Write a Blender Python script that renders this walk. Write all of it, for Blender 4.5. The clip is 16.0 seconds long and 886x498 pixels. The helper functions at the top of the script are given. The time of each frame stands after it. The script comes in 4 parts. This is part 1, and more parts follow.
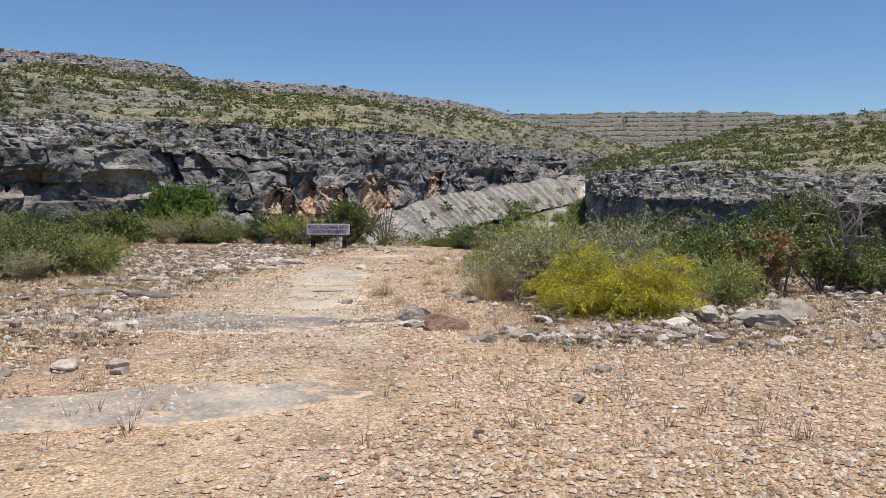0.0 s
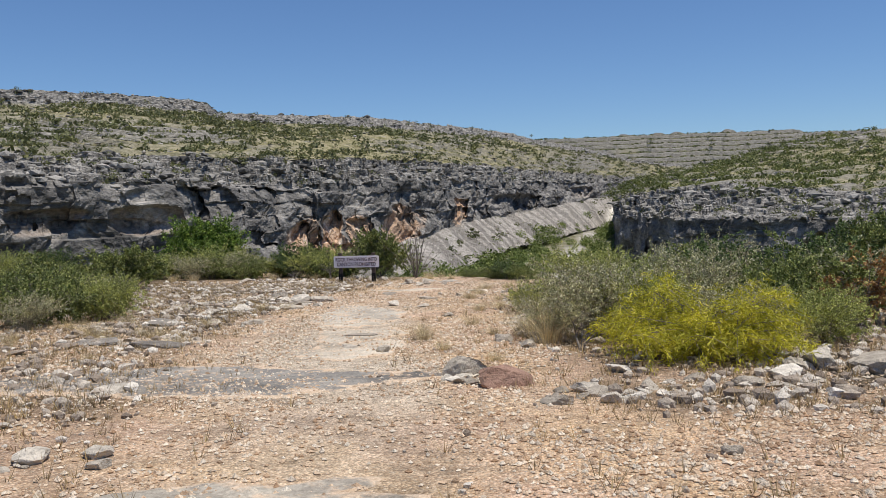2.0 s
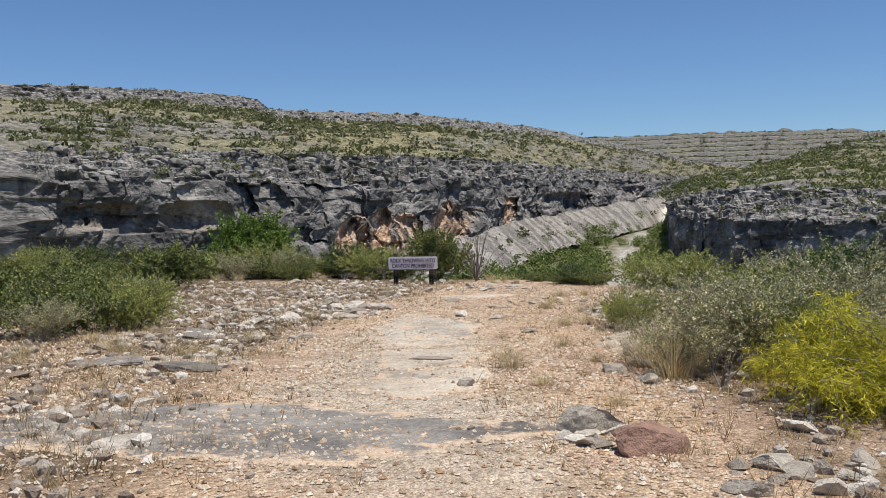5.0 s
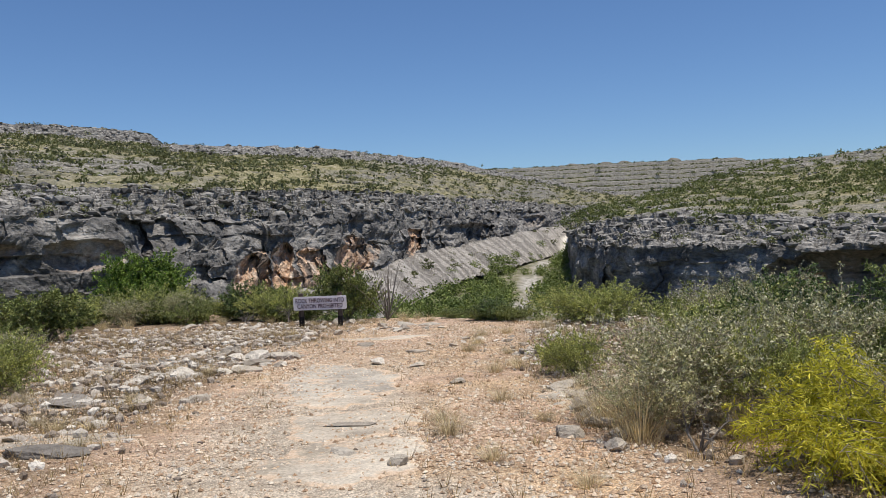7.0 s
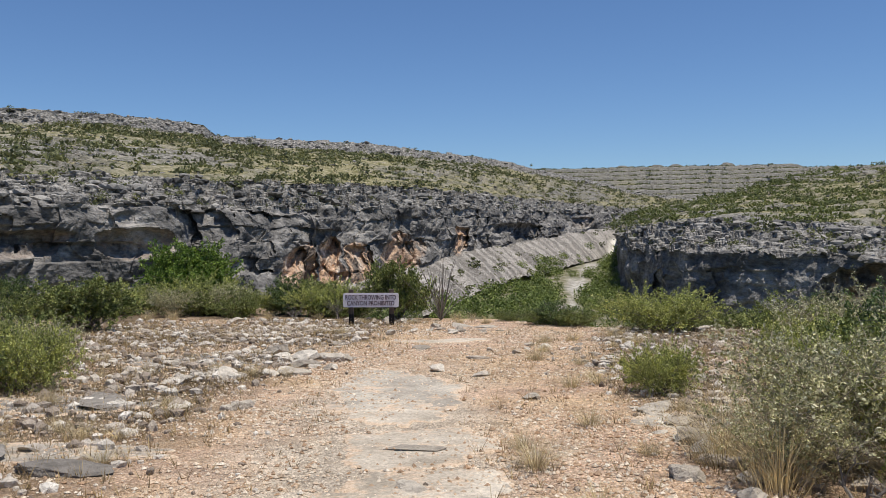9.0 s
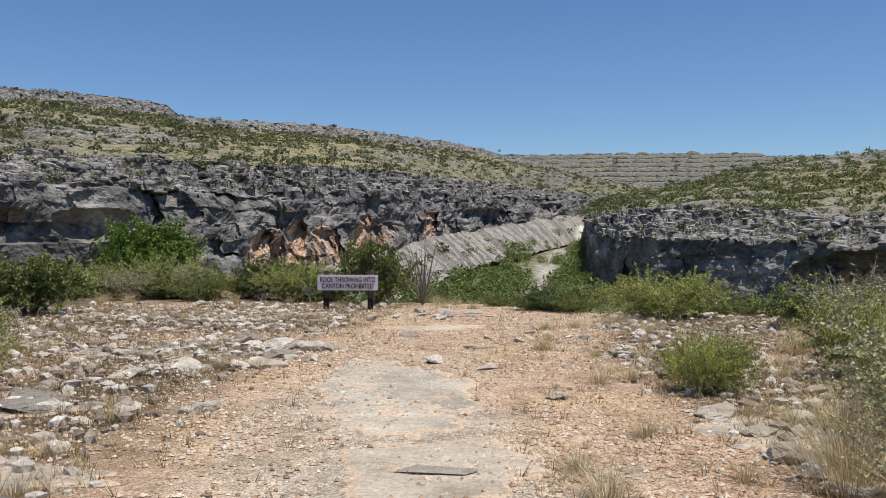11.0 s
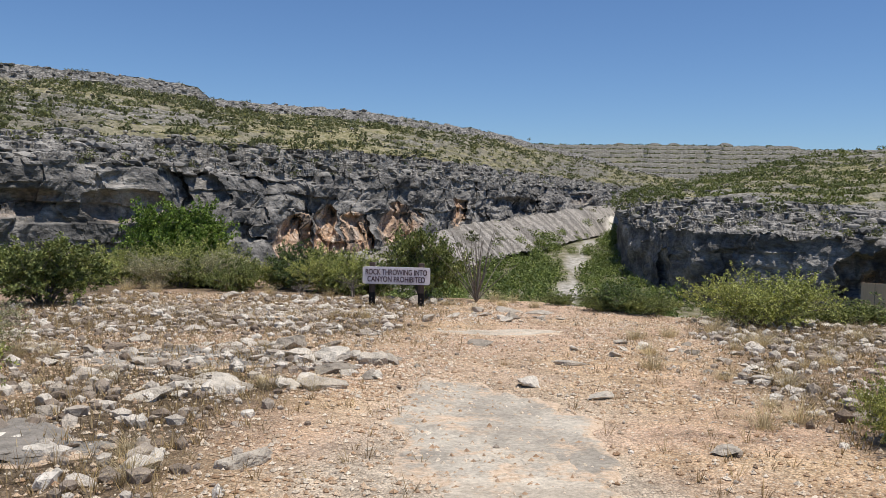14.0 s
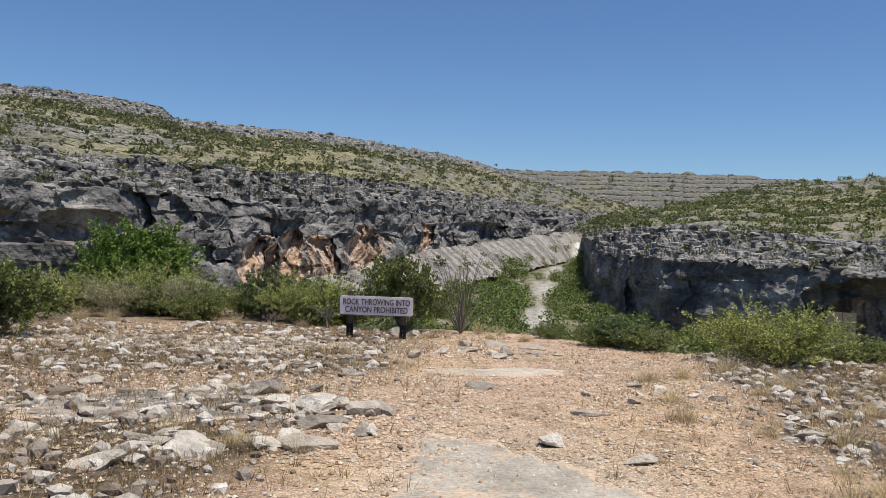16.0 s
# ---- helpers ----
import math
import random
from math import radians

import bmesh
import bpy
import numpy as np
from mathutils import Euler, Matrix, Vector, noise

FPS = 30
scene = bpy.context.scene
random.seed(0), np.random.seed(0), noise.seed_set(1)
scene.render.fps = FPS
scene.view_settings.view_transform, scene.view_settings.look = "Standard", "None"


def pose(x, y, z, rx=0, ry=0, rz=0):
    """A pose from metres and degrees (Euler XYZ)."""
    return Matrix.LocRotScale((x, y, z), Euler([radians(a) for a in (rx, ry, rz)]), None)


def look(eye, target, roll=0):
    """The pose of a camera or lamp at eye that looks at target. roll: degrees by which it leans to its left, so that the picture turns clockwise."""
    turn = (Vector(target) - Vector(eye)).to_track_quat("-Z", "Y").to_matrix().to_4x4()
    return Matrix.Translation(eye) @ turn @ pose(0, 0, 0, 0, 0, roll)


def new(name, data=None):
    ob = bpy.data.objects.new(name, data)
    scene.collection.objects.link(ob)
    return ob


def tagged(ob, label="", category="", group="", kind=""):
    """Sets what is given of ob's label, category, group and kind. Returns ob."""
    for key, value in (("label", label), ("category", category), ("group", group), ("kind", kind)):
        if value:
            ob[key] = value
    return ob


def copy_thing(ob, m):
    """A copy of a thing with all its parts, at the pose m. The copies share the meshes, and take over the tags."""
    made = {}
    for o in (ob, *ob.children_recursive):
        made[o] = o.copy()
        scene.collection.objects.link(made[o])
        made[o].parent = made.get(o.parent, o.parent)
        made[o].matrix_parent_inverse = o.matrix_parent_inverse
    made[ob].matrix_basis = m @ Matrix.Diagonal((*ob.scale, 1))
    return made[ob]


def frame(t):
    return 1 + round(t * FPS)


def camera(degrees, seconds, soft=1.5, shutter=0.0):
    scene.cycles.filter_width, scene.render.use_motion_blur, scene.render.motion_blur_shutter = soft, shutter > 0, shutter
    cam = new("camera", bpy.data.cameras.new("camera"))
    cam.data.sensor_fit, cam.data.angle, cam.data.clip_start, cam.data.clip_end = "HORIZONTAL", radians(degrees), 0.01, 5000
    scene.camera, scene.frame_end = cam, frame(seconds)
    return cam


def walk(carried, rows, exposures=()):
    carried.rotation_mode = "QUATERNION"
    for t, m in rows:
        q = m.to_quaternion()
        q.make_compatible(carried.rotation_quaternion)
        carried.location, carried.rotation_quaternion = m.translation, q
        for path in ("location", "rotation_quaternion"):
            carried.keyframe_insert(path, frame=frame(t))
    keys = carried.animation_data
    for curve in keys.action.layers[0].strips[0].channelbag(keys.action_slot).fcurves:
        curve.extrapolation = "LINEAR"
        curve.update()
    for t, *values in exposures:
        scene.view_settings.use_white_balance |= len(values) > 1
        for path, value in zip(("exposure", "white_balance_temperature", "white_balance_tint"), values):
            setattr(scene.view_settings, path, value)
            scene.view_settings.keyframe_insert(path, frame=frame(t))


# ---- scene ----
cam = camera(56.2, 16.0, 0.8)
PATH = [
    (0, (0.94, -1.31, 1.53), (0.817, 0.679, 1.354), 0.0),
    (0.5, (0.876, -0.904, 1.544), (0.638, 1.074, 1.368), -0.5),
    (1, (0.731, -0.489, 1.558), (0.521, 1.493, 1.385), -0.6),
    (1.5, (0.749, -0.03, 1.536), (0.536, 1.954, 1.395), -1.6),
    (2, (0.531, 0.398, 1.515), (0.346, 2.386, 1.405), -1.6),
    (2.5, (0.407, 0.797, 1.498), (0.323, 2.79, 1.363), -1.4),
    (3, (0.304, 1.239, 1.503), (0.025, 3.218, 1.419), -1.4),
    (3.2, (0.205, 1.368, 1.48), (-0.121, 3.339, 1.392), -1.2),
    (5.3, (-0.249, 2.934, 1.499), (-0.537, 4.91, 1.382), -1.3),
    (5.5, (-0.246, 3.124, 1.514), (-0.532, 5.1, 1.397), -2.5),
    (6, (-0.455, 3.456, 1.512), (-0.685, 5.442, 1.446), -2.0),
    (6.5, (-0.602, 3.743, 1.551), (-0.631, 5.742, 1.497), -1.7),
    (7, (-0.63, 4.147, 1.547), (-0.693, 6.145, 1.506), -2.3),
    (7.5, (-0.875, 4.519, 1.509), (-0.95, 6.517, 1.465), -1.3),
    (8, (-0.949, 4.836, 1.507), (-1.053, 6.832, 1.456), -1.2),
    (8.5, (-0.897, 5.2, 1.511), (-1.169, 7.181, 1.458), -3.7),
    (9, (-1.065, 5.496, 1.501), (-1.237, 7.488, 1.459), -0.6),
    (9.2, (-1.143, 5.63, 1.523), (-1.207, 7.629, 1.481), -0.4),
    (11.3, (-1.755, 7.605, 1.272), (-1.862, 9.6, 1.193), 0.2),
    (11.5, (-1.807, 7.794, 1.305), (-1.935, 9.789, 1.259), 0.4),
    (12, (-2.003, 8.153, 1.283), (-2.061, 10.152, 1.288), 0.6),
    (12.5, (-2.1, 8.549, 1.264), (-2.059, 10.549, 1.246), -0.2),
    (13, (-2.238, 8.986, 1.271), (-2.407, 10.979, 1.257), -1.3),
    (13.5, (-2.5, 9.296, 1.27), (-2.664, 11.288, 1.223), 1.3),
    (14, (-2.609, 9.575, 1.258), (-2.761, 11.566, 1.151), 1.1),
    (14.5, (-2.698, 9.979, 1.267), (-2.883, 11.966, 1.142), 0.5),
    (15, (-2.965, 10.195, 1.283), (-3.183, 12.18, 1.163), 0.4),
    (15.5, (-3.159, 10.45, 1.324), (-3.338, 12.44, 1.234), 1.7),
    (16, (-3.136, 10.916, 1.265), (-3.206, 12.914, 1.219), 1.8),
]

walk(cam, [(t, look(eye, target, roll)) for t, eye, target, roll in PATH], exposures=[(0, 0.0), (16, 0.0)])

# ---- daylight: noon sun, almost overhead and a little to the right ----
SUN_EL, SUN_AZ = radians(76), radians(112)      # azimuth clockwise from +y
world = bpy.data.worlds.new("sky")
scene.world = world
world.use_nodes = True
wn, wl = world.node_tree.nodes, world.node_tree.links
sky = wn.new("ShaderNodeTexSky")
sky.sky_type, sky.sun_disc = "NISHITA", False
sky.sun_elevation, sky.sun_rotation = SUN_EL, SUN_AZ
sky.altitude, sky.air_density, sky.dust_density, sky.ozone_density = 900, 1.0, 0.1, 3.0
wn["Background"].inputs["Strength"].default_value = 0.085
tint = wn.new("ShaderNodeMix")
tint.data_type, tint.blend_type = "RGBA", "MULTIPLY"
tint.inputs[0].default_value, tint.inputs[7].default_value = 1.0, (0.80, 0.98, 1.21, 1)
wl.new(sky.outputs[0], tint.inputs[6])
wl.new(tint.outputs[2], wn["Background"].inputs["Color"])
sun = new("sun", bpy.data.lights.new("sun", "SUN"))
sun.data.energy, sun.data.angle, sun.data.color = 4.6, radians(0.53), (1.0, 0.945, 0.865)
sun.matrix_world = look((60 * math.sin(SUN_AZ), 60 * math.cos(SUN_AZ), 120),
                        (60 * math.sin(SUN_AZ) - math.sin(SUN_AZ) * math.cos(SUN_EL),
                         60 * math.cos(SUN_AZ) - math.cos(SUN_AZ) * math.cos(SUN_EL), 120 - math.sin(SUN_EL)))


# ---- noise on arrays ----
def lattice(i, j, k, seed):
    h = (i * 374761393 + j * 668265263 + k * 2147483647 + seed * 1274126177).astype(np.int64) & 0xFFFFFFFF
    h = ((h ^ (h >> 13)) * 1274126177) & 0xFFFFFFFF
    return ((h ^ (h >> 16)) & 0xFFFF) / 65535.0


def vnoise(p, seed=0):
    """Smooth value noise of an array of points, -1 to 1."""
    f = np.floor(p)
    q = p - f
    q = q * q * (3 - 2 * q)
    f = f.astype(np.int64)
    out = 0.0
    for a in (0, 1):
        for b in (0, 1):
            for c in (0, 1):
                w = (q[:, 0] if a else 1 - q[:, 0]) * (q[:, 1] if b else 1 - q[:, 1]) * (q[:, 2] if c else 1 - q[:, 2])
                out = out + w * lattice(f[:, 0] + a, f[:, 1] + b, f[:, 2] + c, seed)
    return out * 2 - 1


def fbm(p, octaves=4, seed=0, gain=0.5):
    out, amp, tot = 0.0, 1.0, 0.0
    for o in range(octaves):
        out, tot = out + amp * vnoise(p * 2 ** o, seed + o), tot + amp
        amp *= gain
    return out / tot


def xyz(x, y, z=0.0):
    x, y = np.broadcast_arrays(np.asarray(x, float), np.asarray(y, float))
    return np.stack([x.ravel(), y.ravel(), np.broadcast_to(np.asarray(z, float), x.shape).ravel()], 1)


def sstep(a, b, v):
    q = np.clip((v - a) / (b - a), 0, 1)
    return q * q * (3 - 2 * q)


# ---- materials ----
class Mat:
    def __init__(self, name, rough=0.9, spec=0.2):
        self.m = bpy.data.materials.new(name)
        self.m.use_nodes = True
        self.n, self.l = self.m.node_tree.nodes, self.m.node_tree.links
        self.b = self.n["Principled BSDF"]
        self.b.inputs["Roughness"].default_value = rough
        self.b.inputs["Specular IOR Level"].default_value = spec
        self.pos = self.n.new("ShaderNodeNewGeometry").outputs["Position"]

    def noise(self, scale, detail=4, stretch=(1, 1, 1), rough=0.6, shift=0.0):
        mp = self.n.new("ShaderNodeMapping")
        mp.inputs["Scale"].default_value = stretch
        mp.inputs["Location"].default_value = (shift, shift, shift)
        self.l.new(self.pos, mp.inputs["Vector"])
        t = self.n.new("ShaderNodeTexNoise")
        t.inputs["Scale"].default_value, t.inputs["Detail"].default_value, t.inputs["Roughness"].default_value = scale, detail, rough
        self.l.new(mp.outputs[0], t.inputs["Vector"])
        return t.outputs["Fac"]

    def voronoi(self, scale, stretch=(1, 1, 1), feature="F1"):
        mp = self.n.new("ShaderNodeMapping")
        mp.inputs["Scale"].default_value = stretch
        self.l.new(self.pos, mp.inputs["Vector"])
        t = self.n.new("ShaderNodeTexVoronoi")
        t.feature = feature
        t.inputs["Scale"].default_value = scale
        self.l.new(mp.outputs[0], t.inputs["Vector"])
        return t

    def attr(self, name):
        a = self.n.new("ShaderNodeAttribute")
        a.attribute_name = name
        return a.outputs["Fac"]

    def ramp(self, fac, *stops):
        r = self.n.new("ShaderNodeValToRGB")
        e = r.color_ramp.elements
        while len(e) < len(stops):
            e.new(0.5)
        for i, (p, c) in enumerate(stops):
            e[i].position = p
            e[i].color = (*c, 1) if isinstance(c, tuple) else (c, c, c, 1)
        self.l.new(fac, r.inputs[0])
        return r.outputs[0]

    def mix(self, fac, a, b, mode="MIX"):
        x = self.n.new("ShaderNodeMix")
        x.data_type, x.blend_type = "RGBA", mode
        for k, v in ((0, fac), (6, a), (7, b)):
            if isinstance(v, (int, float)):
                x.inputs[k].default_value = v if k == 0 else (v, v, v, 1)
            elif isinstance(v, tuple):
                x.inputs[k].default_value = (*v, 1)
            else:
                self.l.new(v, x.inputs[k])
        return x.outputs[2]

    def color(self, c):
        if isinstance(c, tuple):
            self.b.inputs["Base Color"].default_value = (*c, 1)
        else:
            self.l.new(c, self.b.inputs["Base Color"])
        return self

    def bump(self, h, strength=0.5, distance=0.02):
        u = self.n.new("ShaderNodeBump")
        u.inputs["Strength"].default_value, u.inputs["Distance"].default_value = strength, distance
        self.l.new(h, u.inputs["Height"])
        self.l.new(u.outputs[0], self.b.inputs["Normal"])
        return self

    def island(self):
        return self.n.new("ShaderNodeNewGeometry").outputs["Random Per Island"]

    def random(self):
        return self.n.new("ShaderNodeObjectInfo").outputs["Random"]


def mat_ground():
    k = Mat("stony_ground", 0.95, 0.1)
    fine, mid, big = k.noise(30, 6, rough=0.7), k.noise(4.5, 6, rough=0.7), k.noise(0.55, 4)
    gravel = k.ramp(fine, (0.30, (0.44, 0.27, 0.145)), (0.48, (0.70, 0.485, 0.29)), (0.68, (0.86, 0.69, 0.49)))
    pink = k.ramp(fine, (0.30, (0.42, 0.25, 0.16)), (0.48, (0.68, 0.465, 0.315)), (0.68, (0.84, 0.67, 0.52)))
    patch = k.noise(1.7, 6, rough=0.7, shift=7.0)
    soil = k.mix(k.ramp(big, (0.4, 0.0), (0.6, 1.0)), gravel, pink)
    worn = k.ramp(mid, (0.3, (0.54, 0.435, 0.32)), (0.7, (0.78, 0.665, 0.52)))
    col = k.mix(k.attr("worn"), soil, worn)
    litter = k.ramp(k.noise(6.5, 7, rough=0.75, shift=2.0), (0.36, (0.06, 0.043, 0.028)), (0.5, (0.165, 0.122, 0.08)), (0.66, (0.40, 0.32, 0.225)))
    col = k.mix(0.8, col, k.ramp(patch, (0.36, 0.62), (0.5, 1.0), (0.64, 1.18)), "MULTIPLY")
    col = k.mix(k.attr("litter"), col, litter)
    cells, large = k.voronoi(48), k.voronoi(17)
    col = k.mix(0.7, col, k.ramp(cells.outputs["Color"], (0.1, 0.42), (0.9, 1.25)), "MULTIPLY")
    # shade between the pebbles is painted in: colour drops towards each cell's rim
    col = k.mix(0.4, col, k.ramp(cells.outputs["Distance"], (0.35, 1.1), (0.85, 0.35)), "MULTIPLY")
    col = k.mix(0.35, col, k.ramp(large.outputs["Color"], (0.1, 0.5), (0.9, 1.2)), "MULTIPLY")
    floor = k.ramp(k.noise(0.35, 6), (0.35, (0.10, 0.11, 0.05)), (0.55, (0.22, 0.20, 0.13)), (0.7, (0.38, 0.35, 0.29)))
    col = k.mix(k.attr("canyon"), col, floor)
    col = k.mix(k.attr("stream"), col, k.ramp(k.noise(0.9, 7, rough=0.75), (0.36, (0.16, 0.15, 0.12)), (0.5, (0.40, 0.375, 0.33)), (0.64, (0.62, 0.58, 0.52))))
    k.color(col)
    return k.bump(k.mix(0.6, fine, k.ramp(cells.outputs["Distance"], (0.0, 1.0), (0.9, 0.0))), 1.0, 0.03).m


def mat_bedrock(name="grey_bedrock", tone=((0.28, 0.245, 0.198), (0.43, 0.382, 0.312), (0.60, 0.535, 0.435))):
    k = Mat(name, 0.9, 0.15)
    a, b = k.noise(1.1, 7, rough=0.7), k.noise(26, 6, rough=0.7)
    col = k.ramp(a, (0.34, tone[0]), (0.5, tone[1]), (0.64, tone[2]))
    col = k.mix(0.7, col, k.ramp(b, (0.32, 0.5), (0.62, 1.15)), "MULTIPLY")
    silt = k.mix(0.5, k.noise(2.6, 7, rough=0.75, shift=4.0), k.attr("silt"), "ADD")
    dust = k.ramp(silt, (0.53, 0.0), (0.64, 0.95))
    col = k.mix(dust, col, k.ramp(b, (0.3, (0.44, 0.30, 0.19)), (0.65, (0.76, 0.60, 0.44))))
    k.color(col)
    return k.bump(b, 0.9, 0.02).m


def mat_stone(name, dark, mid, light, by_island=False):
    k = Mat(name, 0.9, 0.15)
    r = k.island() if by_island else k.random()
    col = k.ramp(r, (0.0, dark), (0.45, mid), (1.0, light))
    n1, n2 = k.noise(7, 6), k.noise(45, 4)
    col = k.mix(0.55, col, k.ramp(n1, (0.36, 0.45), (0.58, 1.08)), "MULTIPLY")
    col = k.mix(0.5, col, k.ramp(n2, (0.3, 0.5), (0.7, 1.0)), "MULTIPLY")
    k.color(col)
    return k.bump(k.mix(0.4, n1, n2), 1.0, 0.05).m


def mat_cliff():
    k = Mat("weathered_limestone_cliff", 0.95, 0.1)
    a = k.noise(0.13, 9, (1, 1, 2.0), 0.68)
    b = k.noise(1.0, 8, (1, 1, 2.5), 0.7)
    col = k.ramp(a, (0.36, (0.095, 0.092, 0.088)), (0.50, (0.235, 0.223, 0.207)), (0.64, (0.46, 0.43, 0.39)))
    streak = k.noise(0.42, 6, (1, 1, 0.08), 0.62, 9.0)
    col = k.mix(k.ramp(streak, (0.53, 0.0), (0.64, 0.55)), col, (0.07, 0.07, 0.073))
    tan = k.ramp(k.noise(0.45, 6, (1, 1, 0.25)), (0.3, (0.40, 0.27, 0.185)), (0.5, (0.66, 0.44, 0.29)), (0.66, (0.90, 0.73, 0.57)))
    tan = k.mix(k.ramp(streak, (0.50, 0.0), (0.58, 0.85)), tan, (0.09, 0.085, 0.08))
    col = k.mix(k.attr("spalled"), col, tan)
    col = k.mix(0.7, col, k.ramp(b, (0.34, 0.3), (0.62, 1.1)), "MULTIPLY")
    ledge = k.ramp(k.noise(0.9, 8, (1, 1, 4), 0.7), (0.38, (0.085, 0.081, 0.075)), (0.5, (0.225, 0.213, 0.193)), (0.63, (0.49, 0.462, 0.418)))
    col = k.mix(k.attr("ledge"), col, ledge)
    grassy = k.ramp(k.noise(0.7, 7, rough=0.7), (0.38, (0.12, 0.118, 0.048)), (0.5, (0.245, 0.222, 0.118)), (0.62, (0.41, 0.36, 0.235)))
    slope = k.mix(k.ramp(k.noise(0.22, 8, (1, 1, 6), 0.7), (0.57, 0.0), (0.64, 0.8)), grassy, ledge)
    col = k.mix(k.attr("slope"), col, slope)
    scree = k.ramp(k.noise(0.8, 7, rough=0.7), (0.36, (0.22, 0.20, 0.175)), (0.60, (0.42, 0.39, 0.35)))
    scree = k.mix(k.attr("bank"), scree, (0.70, 0.66, 0.59))
    col = k.mix(k.attr("scree"), col, scree)
    # scree colour is multiplied darker where the rills run low
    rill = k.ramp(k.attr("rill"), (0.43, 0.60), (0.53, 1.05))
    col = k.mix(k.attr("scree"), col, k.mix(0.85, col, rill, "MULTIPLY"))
    k.color(col)
    return k.bump(k.mix(0.5, b, k.noise(0.45, 8, (1, 1, 3), 0.7)), 1.0, 0.7).m


def mat_leaf(name, dark, mid, light, see=0.16, by_object=True, tufts=4.5):
    k = Mat(name, 0.55, 0.3)
    col = k.ramp(k.island(), (0.0, dark), (0.5, mid), (1.0, light))
    if tufts:
        col = k.mix(0.75, col, k.ramp(k.noise(tufts, 3), (0.36, (0.50, 0.52, 0.55)), (0.5, (0.95, 0.95, 0.95)), (0.66, (1.35, 1.28, 1.05))), "MULTIPLY")
    if by_object:
        col = k.mix(0.5, col, k.ramp(k.random(), (0.0, 0.75), (1.0, 1.15)), "MULTIPLY")
    k.color(col)
    tr = k.n.new("ShaderNodeBsdfTranslucent")
    k.l.new(col, tr.inputs[0])
    mx = k.n.new("ShaderNodeMixShader")
    mx.inputs[0].default_value = see
    k.l.new(k.b.outputs[0], mx.inputs[1])
    k.l.new(tr.outputs[0], mx.inputs[2])
    k.l.new(mx.outputs[0], k.n["Material Output"].inputs[0])
    return k.m


def mat_plain(name, a, b, scale=30, rough=0.85, stretch=(1, 1, 1), bump=0.3):
    k = Mat(name, rough, 0.2)
    n = k.noise(scale, 5, stretch)
    k.color(k.ramp(n, (0.3, a), (0.7, b)))
    return k.bump(n, bump, 0.005).m


M_GROUND, M_BEDROCK, M_CLIFF = mat_ground(), mat_bedrock(), mat_cliff()
M_CREAM = mat_bedrock("dusty_cream_bedrock", ((0.38, 0.325, 0.25), (0.55, 0.475, 0.375), (0.72, 0.635, 0.51)))
M_LICHEN = mat_bedrock("lichen_dark_bedrock", ((0.15, 0.138, 0.122), (0.255, 0.237, 0.21), (0.42, 0.385, 0.33)))
M_ROCK = mat_stone("grey_limestone", (0.36, 0.312, 0.25), (0.56, 0.492, 0.40), (0.84, 0.765, 0.65))
M_SLAB = mat_stone("dark_lichened_slab", (0.24, 0.215, 0.185), (0.31, 0.28, 0.24), (0.40, 0.36, 0.31))
M_RED = mat_stone("red_brown_stone", (0.36, 0.22, 0.16), (0.40, 0.25, 0.185), (0.44, 0.28, 0.21))
M_PEBBLE = mat_stone("loose_gravel", (0.52, 0.335, 0.20), (0.79, 0.60, 0.42), (0.94, 0.83, 0.67), True)
M_STONES = mat_stone("loose_stones", (0.24, 0.185, 0.14), (0.50, 0.42, 0.335), (0.88, 0.81, 0.70), True)
M_GREEN = mat_leaf("fresh_green_leaves", (0.09, 0.118, 0.028), (0.19, 0.23, 0.06), (0.38, 0.40, 0.145))
M_BRIGHT = mat_leaf("bright_green_leaves", (0.07, 0.125, 0.018), (0.155, 0.25, 0.035), (0.31, 0.41, 0.085))
M_DARK = mat_leaf("dark_green_leaves", (0.05, 0.08, 0.022), (0.105, 0.155, 0.045), (0.20, 0.255, 0.09))
M_YELLOW = mat_leaf("yellow_green_leaves", (0.34, 0.34, 0.025), (0.62, 0.58, 0.045), (0.86, 0.77, 0.12), 0.4)
M_SILVER = mat_leaf("silver_grey_leaves", (0.21, 0.215, 0.085), (0.40, 0.39, 0.19), (0.72, 0.69, 0.48))
M_LIME = mat_leaf("lime_green_leaves", (0.21, 0.24, 0.052), (0.39, 0.42, 0.105), (0.60, 0.60, 0.23))
M_RUST = mat_leaf("rust_brown_leaves", (0.20, 0.10, 0.035), (0.36, 0.19, 0.07), (0.44, 0.30, 0.12))
M_STRAW = mat_leaf("dry_straw_grass", (0.34, 0.26, 0.13), (0.56, 0.45, 0.26), (0.76, 0.66, 0.44), 0.3)
M_WEED = mat_leaf("withered_weeds", (0.15, 0.10, 0.05), (0.34, 0.24, 0.115), (0.56, 0.43, 0.22), 0.25)
M_FAR = mat_leaf("far_scrub_leaves", (0.075, 0.086, 0.032), (0.145, 0.158, 0.064), (0.25, 0.255, 0.12), 0.3, False, 0.25)
M_BLUFF = mat_leaf("bluff_scrub_leaves", (0.07, 0.088, 0.025), (0.14, 0.165, 0.05), (0.25, 0.27, 0.10), 0.3, False, 0.3)
M_TREES = mat_leaf("canyon_tree_leaves", (0.075, 0.11, 0.026), (0.17, 0.225, 0.056), (0.31, 0.36, 0.12), 0.3, False, 0.5)
M_STRAWTWIG = mat_plain("straw_coloured_twigs", (0.22, 0.18, 0.12), (0.46, 0.40, 0.29), 60)
M_TWIG = mat_plain("grey_twigs", (0.10, 0.085, 0.07), (0.26, 0.23, 0.20), 60)
